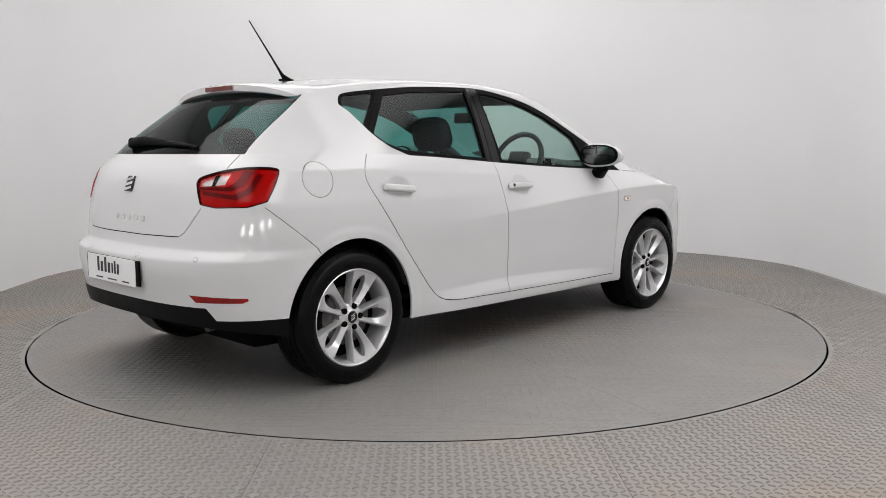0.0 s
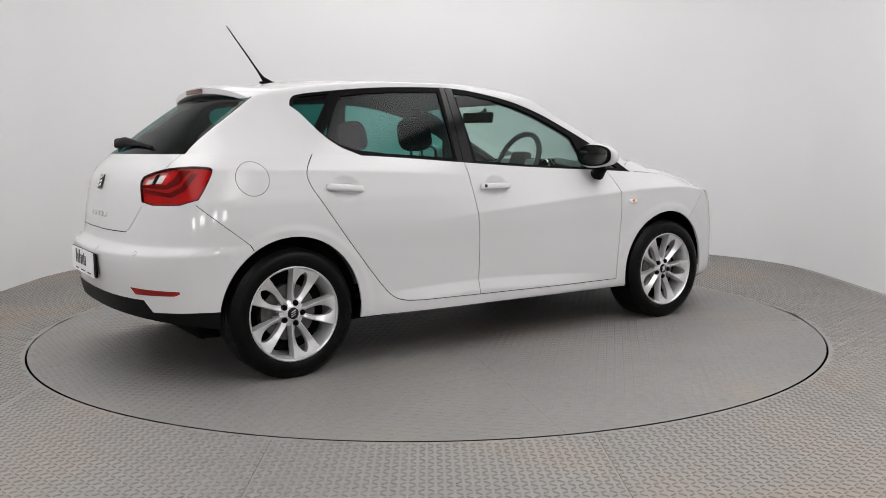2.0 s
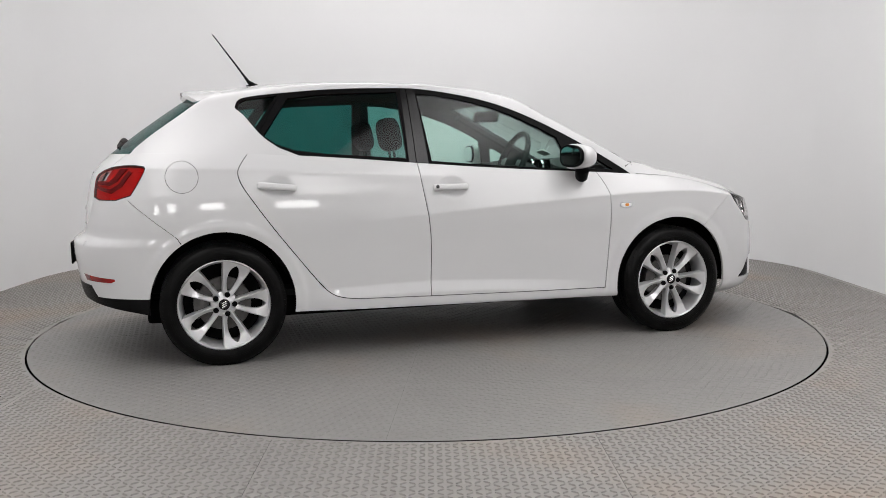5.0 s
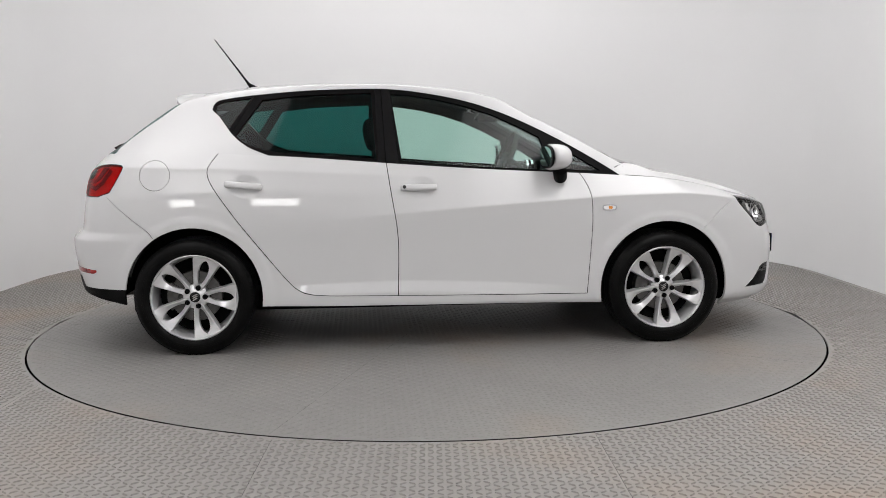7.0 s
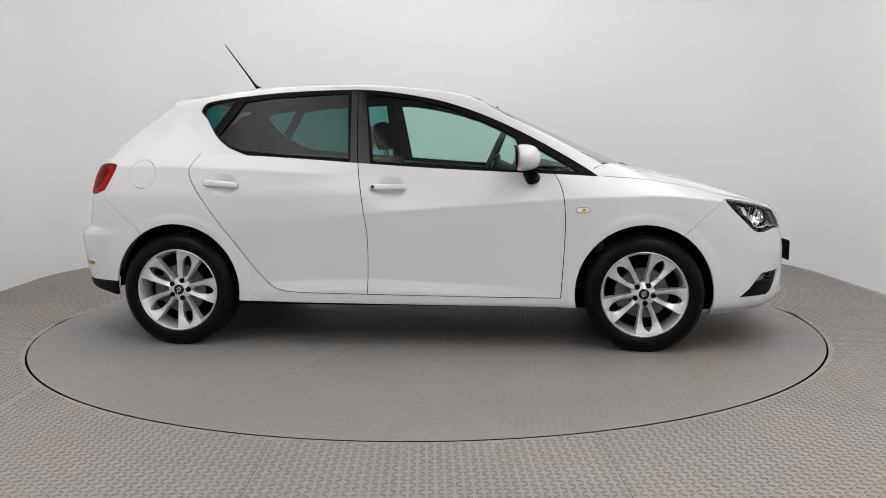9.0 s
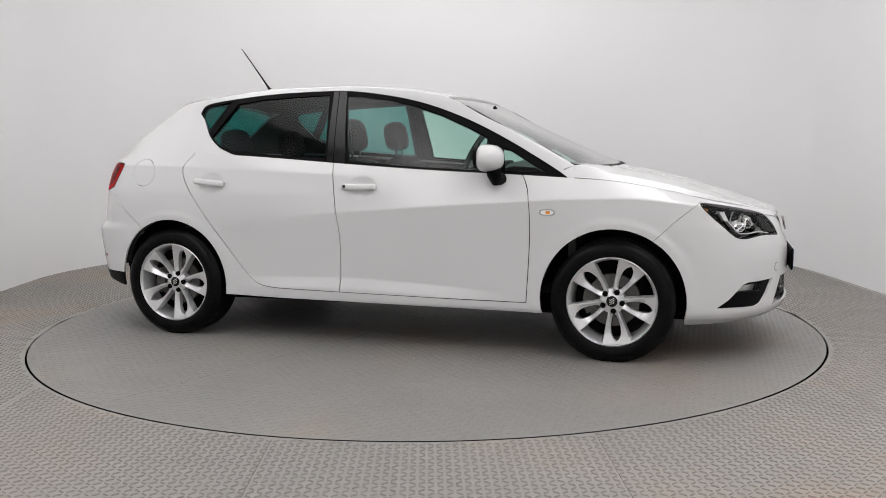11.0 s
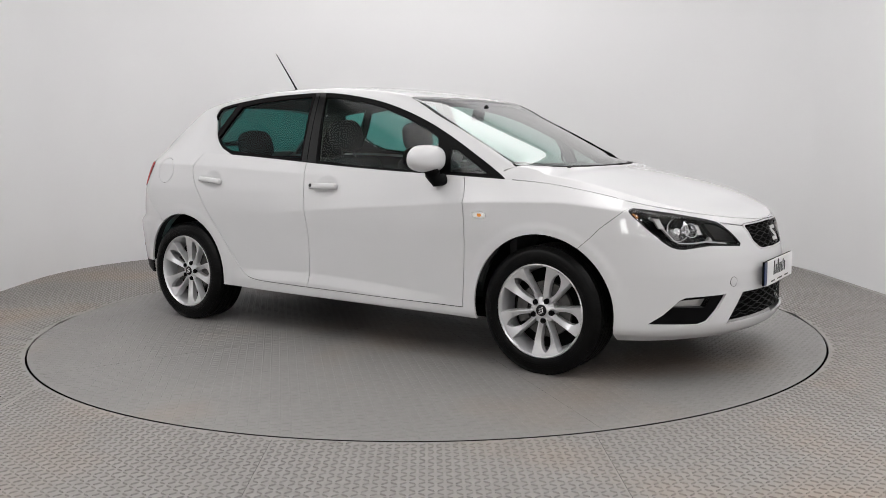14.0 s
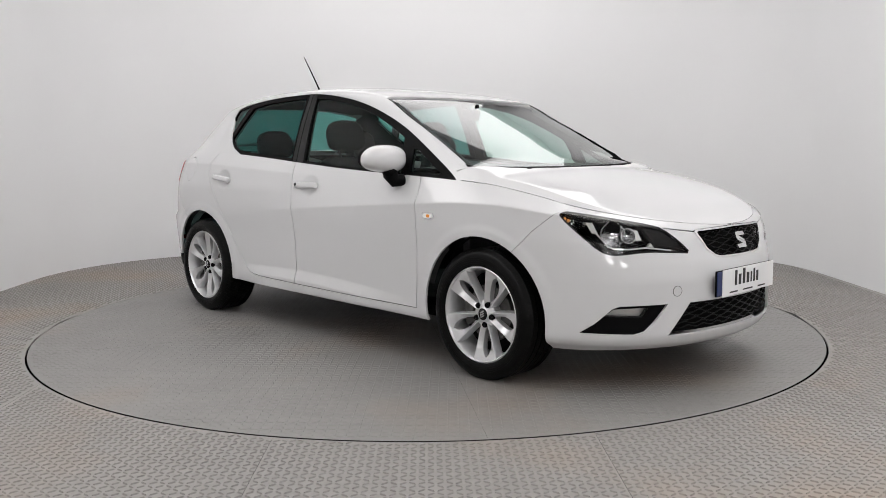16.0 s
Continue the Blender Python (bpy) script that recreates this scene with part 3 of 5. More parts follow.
def frame_at(p, n, up=(0, 0, 1)):
    """A pose at p: z along the normal, y upwards."""
    z = n.normalized()
    x = Vector(up).cross(z).normalized()
    y = z.cross(x)
    return Matrix.Translation(p) @ Matrix((x, y, z)).transposed().to_4x4()


def placed(bm, m):
    bmesh.ops.transform(bm, matrix=m, verts=bm.verts)
    return bm


class Skin:
    """A triangle skin that can be cut along outlines drawn in any two of its coordinates."""
    AX = {"side": (0, 2), "top": (0, 1), "wrap": (6, 2), "edge": (6, 7), "back": (1, 2)}

    def __init__(self, att, tri, name):
        self.att, self.tri = att, tri
        self.name = np.array([name] * len(tri), dtype=object)

    def cut(self, poly, view, name, among=None):
        ax = self.AX[view]
        k = len(poly)
        P = np.array(poly, float)
        sign = -1.0 if view == "top" else 1.0
        t = (self.att[:, ax] * np.array([1.0, sign]))[self.tri]
        lo, hi = t.min(1), t.max(1)
        near = (hi >= P.min(0) - 1e-6).all(1) & (lo <= P.max(0) + 1e-6).all(1)
        far_tri, far_name = self.tri[~near], self.name[~near]
        self.tri, self.name = self.tri[near], self.name[near]
        for e in range(k):
            p, q = P[e], P[(e + 1) % k]
            uv = self.att[:, ax] * np.array([1.0, sign])
            t = uv[self.tri]
            lo, hi = t.min(1), t.max(1)
            cand = np.where((hi[:, 0] >= min(p[0], q[0]) - 1e-9) & (lo[:, 0] <= max(p[0], q[0]) + 1e-9) & (hi[:, 1] >= min(p[1], q[1]) - 1e-9) & (lo[:, 1] <= max(p[1], q[1]) + 1e-9))[0]
            if not len(cand):
                continue
            d = q - p
            ln = math.hypot(d[0], d[1])
            if ln < 1e-9:
                continue
            s = ((uv[self.tri[cand]] - p) @ np.array([-d[1], d[0]])) / ln
            s[np.abs(s) < 1e-6] = 0.0
            mixed = (s.max(1) > 0) & (s.min(1) < 0)
            cand, s = cand[mixed], s[mixed]
            made, new_att, new_tri, new_name = {}, [], [], []
            base = len(self.att)

            def mid(i, j, si, sj):
                key = (i, j) if i < j else (j, i)
                if key not in made:
                    f = si / (si - sj)
                    made[key] = base + len(new_att)
                    new_att.append(self.att[i] * (1 - f) + self.att[j] * f)
                return made[key]

            for c, sv in zip(cand, s):
                vs = [int(v) for v in self.tri[c]]
                pos, neg = [], []
                for a in range(3):
                    b = (a + 1) % 3
                    if sv[a] >= 0:
                        pos.append(vs[a])
                    if sv[a] <= 0:
                        neg.append(vs[a])
                    if sv[a] * sv[b] < 0:
                        m = mid(vs[a], vs[b], sv[a], sv[b])
                        pos.append(m)
                        neg.append(m)
                for ring in (pos, neg):
                    for a in range(1, len(ring) - 1):
                        new_tri.append((ring[0], ring[a], ring[a + 1]))
                        new_name.append(self.name[c])
            if new_tri:
                keep = np.ones(len(self.tri), bool)
                keep[cand] = False
                if new_att:
                    self.att = np.concatenate([self.att, np.array(new_att)])
                self.tri = np.concatenate([self.tri[keep], np.array(new_tri)])
                self.name = np.concatenate([self.name[keep], np.array(new_name, dtype=object)])
        c = (self.att[:, ax] * np.array([1.0, sign]))[self.tri].mean(1)
        inside = np.zeros(len(c), bool)
        for e in range(k):
            (x0, y0), (x1, y1) = P[e], P[(e + 1) % k]
            cross = (y0 > c[:, 1]) != (y1 > c[:, 1])
            with np.errstate(divide="ignore", invalid="ignore"):
                xi = x0 + (c[:, 1] - y0) * (x1 - x0) / (y1 - y0)
            inside ^= cross & (c[:, 0] < xi)
        if among is not None:
            inside &= np.isin(self.name, list(among))
        self.name[inside] = name
        self.tri, self.name = np.concatenate([self.tri, far_tri]), np.concatenate([self.name, far_name])

    def gap(self, line, view, width, name="gap", among=None, closed=False):
        self.cut(ribbon(line, width, closed), view, name, among)


def ribbon(line, width, closed=False):
    p = [Vector((a, b)) for a, b in line]
    n = len(p)
    left, right = [], []
    for i in range(n):
        a = p[i - 1] if (closed or i > 0) else p[i]
        b = p[(i + 1) % n] if (closed or i < n - 1) else p[i]
        d = (b - a).normalized()
        o = Vector((-d.y, d.x)) * (width / 2)
        left.append(p[i] + o)
        right.append(p[i] - o)
    if closed:
        left.append(left[0])
        right.append(right[0])
    return [tuple(v) for v in left] + [tuple(v) for v in reversed(right)]


def soften(line, n=3, closed=False):
    """Chaikin rounding of an outline."""
    for _ in range(n):
        out = [] if closed else [line[0]]
        k = len(line)
        for i in range(k if closed else k - 1):
            a, b = line[i], line[(i + 1) % k]
            out += [(0.75 * a[0] + 0.25 * b[0], 0.75 * a[1] + 0.25 * b[1]), (0.25 * a[0] + 0.75 * b[0], 0.25 * a[1] + 0.75 * b[1])]
        if not closed:
            out.append(line[-1])
        line = out
    return line


def skin_part(name, skins, wanted, material, parent, side=0, offset=0.0, rim=0.012, label="", flip=False):
    """One mesh of all triangles with a wanted name. side 0: both halves joined; 1: the modelled half; -1: its mirror image."""
    V, N, F = [], [], []
    base = 0
    for sk in skins:
        sel = sk.tri[np.isin(sk.name, wanted)]
        if not len(sel):
            continue
        used, inv = np.unique(sel, return_inverse=True)
        tri = inv.reshape(-1, 3)
        pos, nor = sk.att[used, :3], sk.att[used, 3:6]
        nor = nor / np.maximum(np.linalg.norm(nor, axis=1, keepdims=True), 1e-9)
        pos = pos + nor * offset
        ed = np.concatenate([tri[:, [0, 1]], tri[:, [1, 2]], tri[:, [2, 0]]])
        key = np.sort(ed, 1)
        u, idx, cnt = np.unique(key, axis=0, return_index=True, return_counts=True)
        bd = ed[idx[cnt == 1]]
        bd = bd[~((np.abs(pos[bd[:, 0], 1]) < 1e-5) & (np.abs(pos[bd[:, 1], 1]) < 1e-5))]
        pieces = [(pos, nor, tri)]
        if rim and len(bd):
            a, b = pos[bd[:, 0]], pos[bd[:, 1]]
            na, nb = nor[bd[:, 0]], nor[bd[:, 1]]
            out = np.cross(b - a, na)
            out /= np.maximum(np.linalg.norm(out, axis=1, keepdims=True), 1e-9)
            rp = np.stack([a, b, b - nb * rim, a - na * rim], 1).reshape(-1, 3)
            rn = np.repeat(out, 4, 0)
            q = np.arange(len(bd))[:, None] * 4
            pieces.append((rp, rn, np.concatenate([q + [0, 2, 1], q + [0, 3, 2]])))
        for p, nn, t in pieces:
            for sg in ((1, -1) if side == 0 else (side,)):
                m = np.array([1.0, sg, 1.0])
                V.append(p * m)
                N.append(nn * m * (-1 if flip else 1))
                tt = t + base
                if (sg < 0) != flip:
                    tt = tt[:, ::-1]
                F.append(tt)
                base += len(p)
    if not V:
        return None
    V, N, F = np.concatenate(V), np.concatenate(N), np.concatenate(F)
    me = bpy.data.meshes.new(name)
    me.from_pydata(V.tolist(), [], F.tolist())
    me.polygons.foreach_set("use_smooth", np.ones(len(F), bool))
    me.normals_split_custom_set_from_vertices(N.tolist())
    me.update()
    return obj(name, me, material, parent, label)


# ---------------------------------------------------------------- outlines of the body panels
DOOR_R = [(-1.035, 1.128), (-1.09, 1.04), (-1.136, 0.98), (-1.153, 0.942), (-1.142, 0.893), (-1.107, 0.834), (-1.002, 0.682), (-0.861, 0.50), (-0.776, 0.392), (-0.719, 0.33), (-0.655, 0.303), (-0.542, 0.296)]
DOOR_B = [(-0.248, 0.99), (-0.23, 0.858), (-0.214, 0.756), (-0.197, 0.654), (-0.188, 0.536), (-0.195, 0.290)]
DOOR_F = [(0.765, 0.93), (0.80, 0.88), (0.826, 0.80), (0.833, 0.65), (0.826, 0.50), (0.811, 0.277)]
DLO_TOP = [(-1.143, 1.255), (-1.133, 1.290), (-1.099, 1.311), (-0.906, 1.333), (-0.725, 1.350), (-0.544, 1.360), (-0.304, 1.364), (-0.25, 1.364), (-0.125, 1.354), (0.025, 1.332), (0.175, 1.302),
           (0.325, 1.256), (0.475, 1.196), (0.626, 1.123), (0.778, 1.040), (0.93, 0.950), (1.0, 0.903)]
DLO_LOW = [(1.0, 0.86), (-0.60, 0.90), (-0.857, 1.022), (-0.944, 1.056), (-1.0, 1.095), (-1.04, 1.135), (-1.075, 1.182), (-1.105, 1.222)]
GLASS_FRONT = [(-0.215, 1.335), (-0.12, 1.330), (0.03, 1.307), (0.18, 1.272), (0.325, 1.224), (0.475, 1.158), (0.575, 1.105), (0.632, 0.93), (0.45, 0.941), (0.17, 0.958), (-0.165, 0.985)]
GLASS_REAR = [(-0.318, 1.343), (-0.54, 1.335), (-0.72, 1.326), (-0.885, 1.305), (-1.015, 1.120), (-0.96, 1.078), (-0.87, 1.045), (-0.71, 1.027), (-0.55, 1.016), (-0.41, 1.006), (-0.297, 0.998)]
GLASS_QUARTER = [(-1.127, 1.255), (-1.12, 1.283), (-1.09, 1.298), (-0.937, 1.318), (-1.063, 1.140), (-1.09, 1.190), (-1.115, 1.23)]
GLASS_SAIL = [(0.665, 1.05), (0.70, 1.045), (0.90, 0.925), (0.69, 0.935)]
BUMPER_LINE_F = [(1.165, 0.60), (1.05, 0.69), (0.885, 0.79)]
HEADLIGHT = [(0.897, 0.786), (0.839, 0.779), (0.749, 0.766), (0.65, 0.750), (0.517, 0.728), (0.445, 0.712), (0.393, 0.663), (0.331, 0.601), (0.436, 0.609), (0.541, 0.616), (0.618, 0.610), (0.70, 0.602), (0.757, 0.621), (0.833, 0.701), (0.885, 0.757)]
GRILLE = [(-0.1, 0.704), (0.272, 0.697), (0.287, 0.690), (0.283, 0.677), (0.244, 0.614), (0.200, 0.583), (0.168, 0.574), (-0.1, 0.570)]
GRILLE_IN = [(-0.1, 0.697), (0.266, 0.690), (0.274, 0.683), (0.237, 0.618), (0.195, 0.589), (0.163, 0.581), (-0.1, 0.577)]
LOWER_GRILLE = [(-0.1, 0.397), (0.366, 0.397), (0.479, 0.259), (0.237, 0.264), (-0.1, 0.268)]
FOG = [(0.862, 0.276), (0.795, 0.318), (0.722, 0.382), (0.69, 0.394), (0.478, 0.398), (0.534, 0.33), (0.585, 0.284), (0.629, 0.272)]
TAIL_LIGHT = [(4.605, 0.929), (4.555, 0.948), (4.468, 0.969), (4.352, 0.980), (4.25, 0.977), (4.223, 0.962), (4.233, 0.900), (4.28, 0.814), (4.563, 0.809), (4.585, 0.866)]
TAILGATE = [(4.563, 0.809), (4.60, 0.76), (4.645, 0.705), (4.68, 0.685), (4.96, 0.684), (5.4, 0.686), (5.4, 1.3), (4.39, 1.3), (4.424, 1.033), (4.468, 0.969), (4.605, 0.929), (4.585, 0.866)]
REAR_BUMPER = [(4.0, 0.0), (4.0, 0.605), (4.28, 0.814), (4.563, 0.809), (4.60, 0.76), (4.645, 0.705), (4.68, 0.685), (5.4, 0.686), (5.4, 0.0)]
REAR_BLACK = [(4.0, 0.345), (4.455, 0.345), (4.495, 0.398), (4.91, 0.405), (5.4, 0.406), (5.4, 0.0), (4.0, 0.0)]
REFLECTOR = [(4.57, 0.451), (4.54, 0.421), (4.335, 0.421), (4.31, 0.431), (4.312, 0.441)]
WINDSCREEN = [(0.347, 0.584), (0.355, 0.45), (0.363, 0.286), (0.367, 0.0), (0.367, -0.1), (1.172, -0.1), (1.172, 0.0), (1.165, 0.2), (1.15, 0.38), (1.125, 0.50), (1.075, 0.59), (1.005, 0.655)]
HOOD = [(1.03, 0.9), (1.03, 0.672), (1.10, 0.600), (1.15, 0.51), (1.178, 0.38), (1.195, 0.2), (1.20, 0.0), (1.20, -0.1), (2.3, -0.1), (2.3, 0.9)]
COWL = [(1.0, 0.662), (1.03, 0.672), (1.10, 0.600), (1.15, 0.51), (1.178, 0.38), (1.195, 0.2), (1.20, -0.1), (1.10, -0.1), (1.10, 0.3)]
REAR_GLASS = [(-1.29, 0.528), (-1.312, 0.553), (-1.45, 0.578), (-1.655, 0.604), (-1.95, 0.64), (-1.95, -0.1), (-1.30, -0.1), (-1.285, 0.40)]


def arc(cx, cz, r, a0, a1, n):
    return [(cx + r * math.cos(radians(a0 + (a1 - a0) * i / n)), cz + r * math.sin(radians(a0 + (a1 - a0) * i / n))) for i in range(n + 1)]


def shrink(poly, d):
    """The outline moved inwards by d."""
    area = sum(a[0] * b[1] - b[0] * a[1] for a, b in zip(poly, poly[1:] + poly[:1]))
    sg = 1.0 if area > 0 else -1.0
    out = []
    n = len(poly)
    for i in range(n):
        a, b = Vector(poly[i - 1]), Vector(poly[(i + 1) % n])
        t = (b - a).normalized()
        out.append((poly[i][0] - t.y * d * sg, poly[i][1] + t.x * d * sg))
    return out


def cut_body():
    lower, upper, length = body_grids()
    lo = Skin(*grid_mesh(lower, length), "body_shell")
    up = Skin(*grid_mesh(upper, length), "body_shell")
    # wheel arches
    for hx, sx in ((HUB_F, 0.985), (HUB_R, 0.965)):
        a = [(hx + x * sx, z) for x, z in arc(0, HUB_Z, ARCH_R, -14, 194, 60)]
        lo.cut(a + [(a[-1][0] + 0.01, 0.0), (a[0][0] - 0.01, 0.0)], "side", "cut")
    paint = {"body_shell"}
    lo.cut([(-0.19, 0.290), (0.811, 0.277)] + DOOR_F[::-1][1:] + [(0.765, 1.1), (-0.248, 1.1)] + soften(DOOR_B), "side", "front_door", paint)
    lo.cut(soften(DOOR_B) + [(-0.542, 0.296)] + soften(DOOR_R)[::-1] + [(-1.035, 1.2), (-0.248, 1.2)], "side", "rear_door", paint)
    lo.cut([(-0.1, 0.0), (1.40, 0.0), (1.165, 0.60)] + BUMPER_LINE_F[1:] + [(0.885, 1.2), (-0.1, 1.2)], "wrap", "front_bumper", paint)
    lo.cut([(0.811, 0.277), (0.80, 0.10), (1.25, 0.1), (1.95, 0.6), (1.95, 1.1), (0.765, 1.1)] + soften(DOOR_F), "side", "front_fender", paint)
    lo.cut(TAILGATE, "wrap", "tailgate", paint)
    lo.cut(REAR_BUMPER, "wrap", "rear_bumper", paint)
    lo.cut(REAR_BLACK, "wrap", "rear_diffuser", {"rear_bumper", "body_shell"})
    lo.cut(soften(TAIL_LIGHT, 1, True), "wrap", "tail_light")
    lo.cut(shrink(soften(TAIL_LIGHT, 1, True), 0.0045), "wrap", "tail_red")
    lo.cut([(4.578, 0.923), (4.49, 0.950), (4.43, 0.955), (4.45, 0.905), (4.575, 0.897)], "wrap", "tail_clear", {"tail_red"})
    lo.cut([(4.578, 0.888), (4.43, 0.882), (4.37, 0.905), (4.335, 0.963), (4.385, 0.965), (4.40, 0.925), (4.435, 0.900), (4.578, 0.897)], "wrap", "tail_dark", {"tail_red"})
    lo.cut([(4.56, 0.866), (4.40, 0.846), (4.33, 0.880), (4.295, 0.945), (4.318, 0.955), (4.352, 0.893), (4.41, 0.866), (4.56, 0.880)], "wrap", "tail_dark", {"tail_red"})
    lo.cut([(4.505, 0.96), (4.49, 0.96), (4.508, 0.89), (4.523, 0.89)], "wrap", "tail_bar", {"tail_clear"})
    lo.cut(REFLECTOR, "wrap", "reflector")
    lo.cut(soften(HEADLIGHT, 1, True), "wrap", "headlight")
    lo.cut(shrink(soften(HEADLIGHT, 1, True), 0.007), "wrap", "headlight_in")
    lo.cut(ribbon([(0.745, 0.700), (0.712, 0.645), (0.69, 0.632), (0.62, 0.630), (0.545, 0.636), (0.50, 0.631), (0.42, 0.622)], 0.006), "wrap", "hl_strip", {"headlight_in"})
    lo.cut([(0.788, 0.756), (0.754, 0.751), (0.738, 0.698), (0.764, 0.698)], "wrap", "hl_strip", {"headlight_in"})
    lo.cut([(0.530, 0.640), (0.505, 0.636), (0.515, 0.657)], "wrap", "hl_strip", {"headlight_in"})
    lo.cut([(0.725, 0.752), (0.59, 0.731), (0.585, 0.66), (0.665, 0.648), (0.70, 0.66), (0.728, 0.70)], "wrap", "hl_bowl", {"headlight_in"})
    lo.cut([(0.575, 0.728), (0.552, 0.724), (0.548, 0.672), (0.572, 0.672)], "wrap", "hl_fin", {"headlight_in"})
    lo.cut([(0.535, 0.718), (0.455, 0.702), (0.40, 0.658), (0.36, 0.622), (0.50, 0.640)], "wrap", "hl_inner", {"headlight_in"})
    lo.cut(GRILLE, "wrap", "grille_frame")
    lo.cut(GRILLE_IN, "wrap", "grille")
    lo.cut(LOWER_GRILLE, "wrap", "lower_grille")
    lo.cut(FOG, "wrap", "fog_surround")
    lo.cut([(0.758, 0.348), (0.715, 0.379), (0.56, 0.386), (0.592, 0.345)], "wrap", "fog_glass")
    body = {"body_shell", "front_door", "rear_door", "front_fender", "front_bumper", "rear_bumper", "tailgate"}
    g = 0.0042
    lo.gap(soften(DOOR_R) + [(-0.195, 0.290), (0.811, 0.277)], "side", g, among=body)
    lo.gap(soften(DOOR_B), "side", g, among=body)
    lo.gap(soften(DOOR_F), "side", g, among=body)
    lo.gap(BUMPER_LINE_F, "wrap", 0.0022, among=body)
    lo.gap([(4.0, 0.605), (4.28, 0.814)], "wrap", 0.0028, among=body)
    lo.gap([(4.563, 0.809), (4.60, 0.76), (4.645, 0.705), (4.68, 0.687), (4.96, 0.684), (5.4, 0.686)], "wrap", 0.0045, among=body)
    lo.gap([(4.468, 0.969), (4.424, 1.033)], "wrap", 0.005, among=body)
    lo.gap([(0.0, 0.704), (0.272, 0.697), (0.291, 0.6905), (0.445, 0.712)], "wrap", 0.004, among=body)
    lo.gap([(x, z) for x, z in arc(-1.409, 0.922, 0.0755, 0, 360, 40)][:-1], "side", 0.0026, among=body, closed=True)
    lo.cut(arc(-1.409, 0.922, 0.0742, 0, 360, 40)[:-1], "side", "fuel_flap", {"body_shell"})
    # upper body
    up.cut(soften(DLO_TOP, 2) + DLO_LOW, "side", "window_trim")
    for o, nm in ((GLASS_FRONT, "front_glass"), (GLASS_REAR, "rear_side_glass"), (GLASS_QUARTER, "quarter_glass"), (GLASS_SAIL, "sail_glass")):
        up.cut(o, "side", nm, {"window_trim"})
    up.cut([(-0.30, 1.40), (-0.225, 1.40), (-0.175, 0.9), (-0.285, 0.9)], "side", "b_pillar", {"window_trim"})
    up.gap([(-0.905, 1.36), (-1.045, 1.120)], "side", 0.004, "gap", {"window_trim"})
    up.gap([(-0.268, 1.40), (-0.245, 0.9)], "side", 0.004, "gap", {"window_trim", "b_pillar"})
    up.cut(HOOD, "top", "hood", {"body_shell"})
    up.cut(WINDSCREEN, "top", "windscreen", {"body_shell"})
    up.cut(COWL, "top", "cowl", {"body_shell"})
    up.cut(REAR_GLASS, "top", "rear_glass", {"body_shell"})
    lx = float(np.interp(-1.035, -lower[:, -1, 0], length))
    up.cut([(-0.1, -0.01), (lx, -0.01), (lx, 0.0045), (-0.1, 0.0045)], "edge", "gap", {"hood"})
    lr = float(np.interp(1.655, -lower[:, -1, 0], length))
    up.cut([(lr, -0.01), (6, -0.01), (6, 0.010), (lr, 0.010)], "edge", "gap", {"rear_glass"})
    up.gap([(0.98, 0.70), (1.03, 0.672), (1.04, 0.8)], "top", 0.004, "gap", {"body_shell"})
    return lo, up


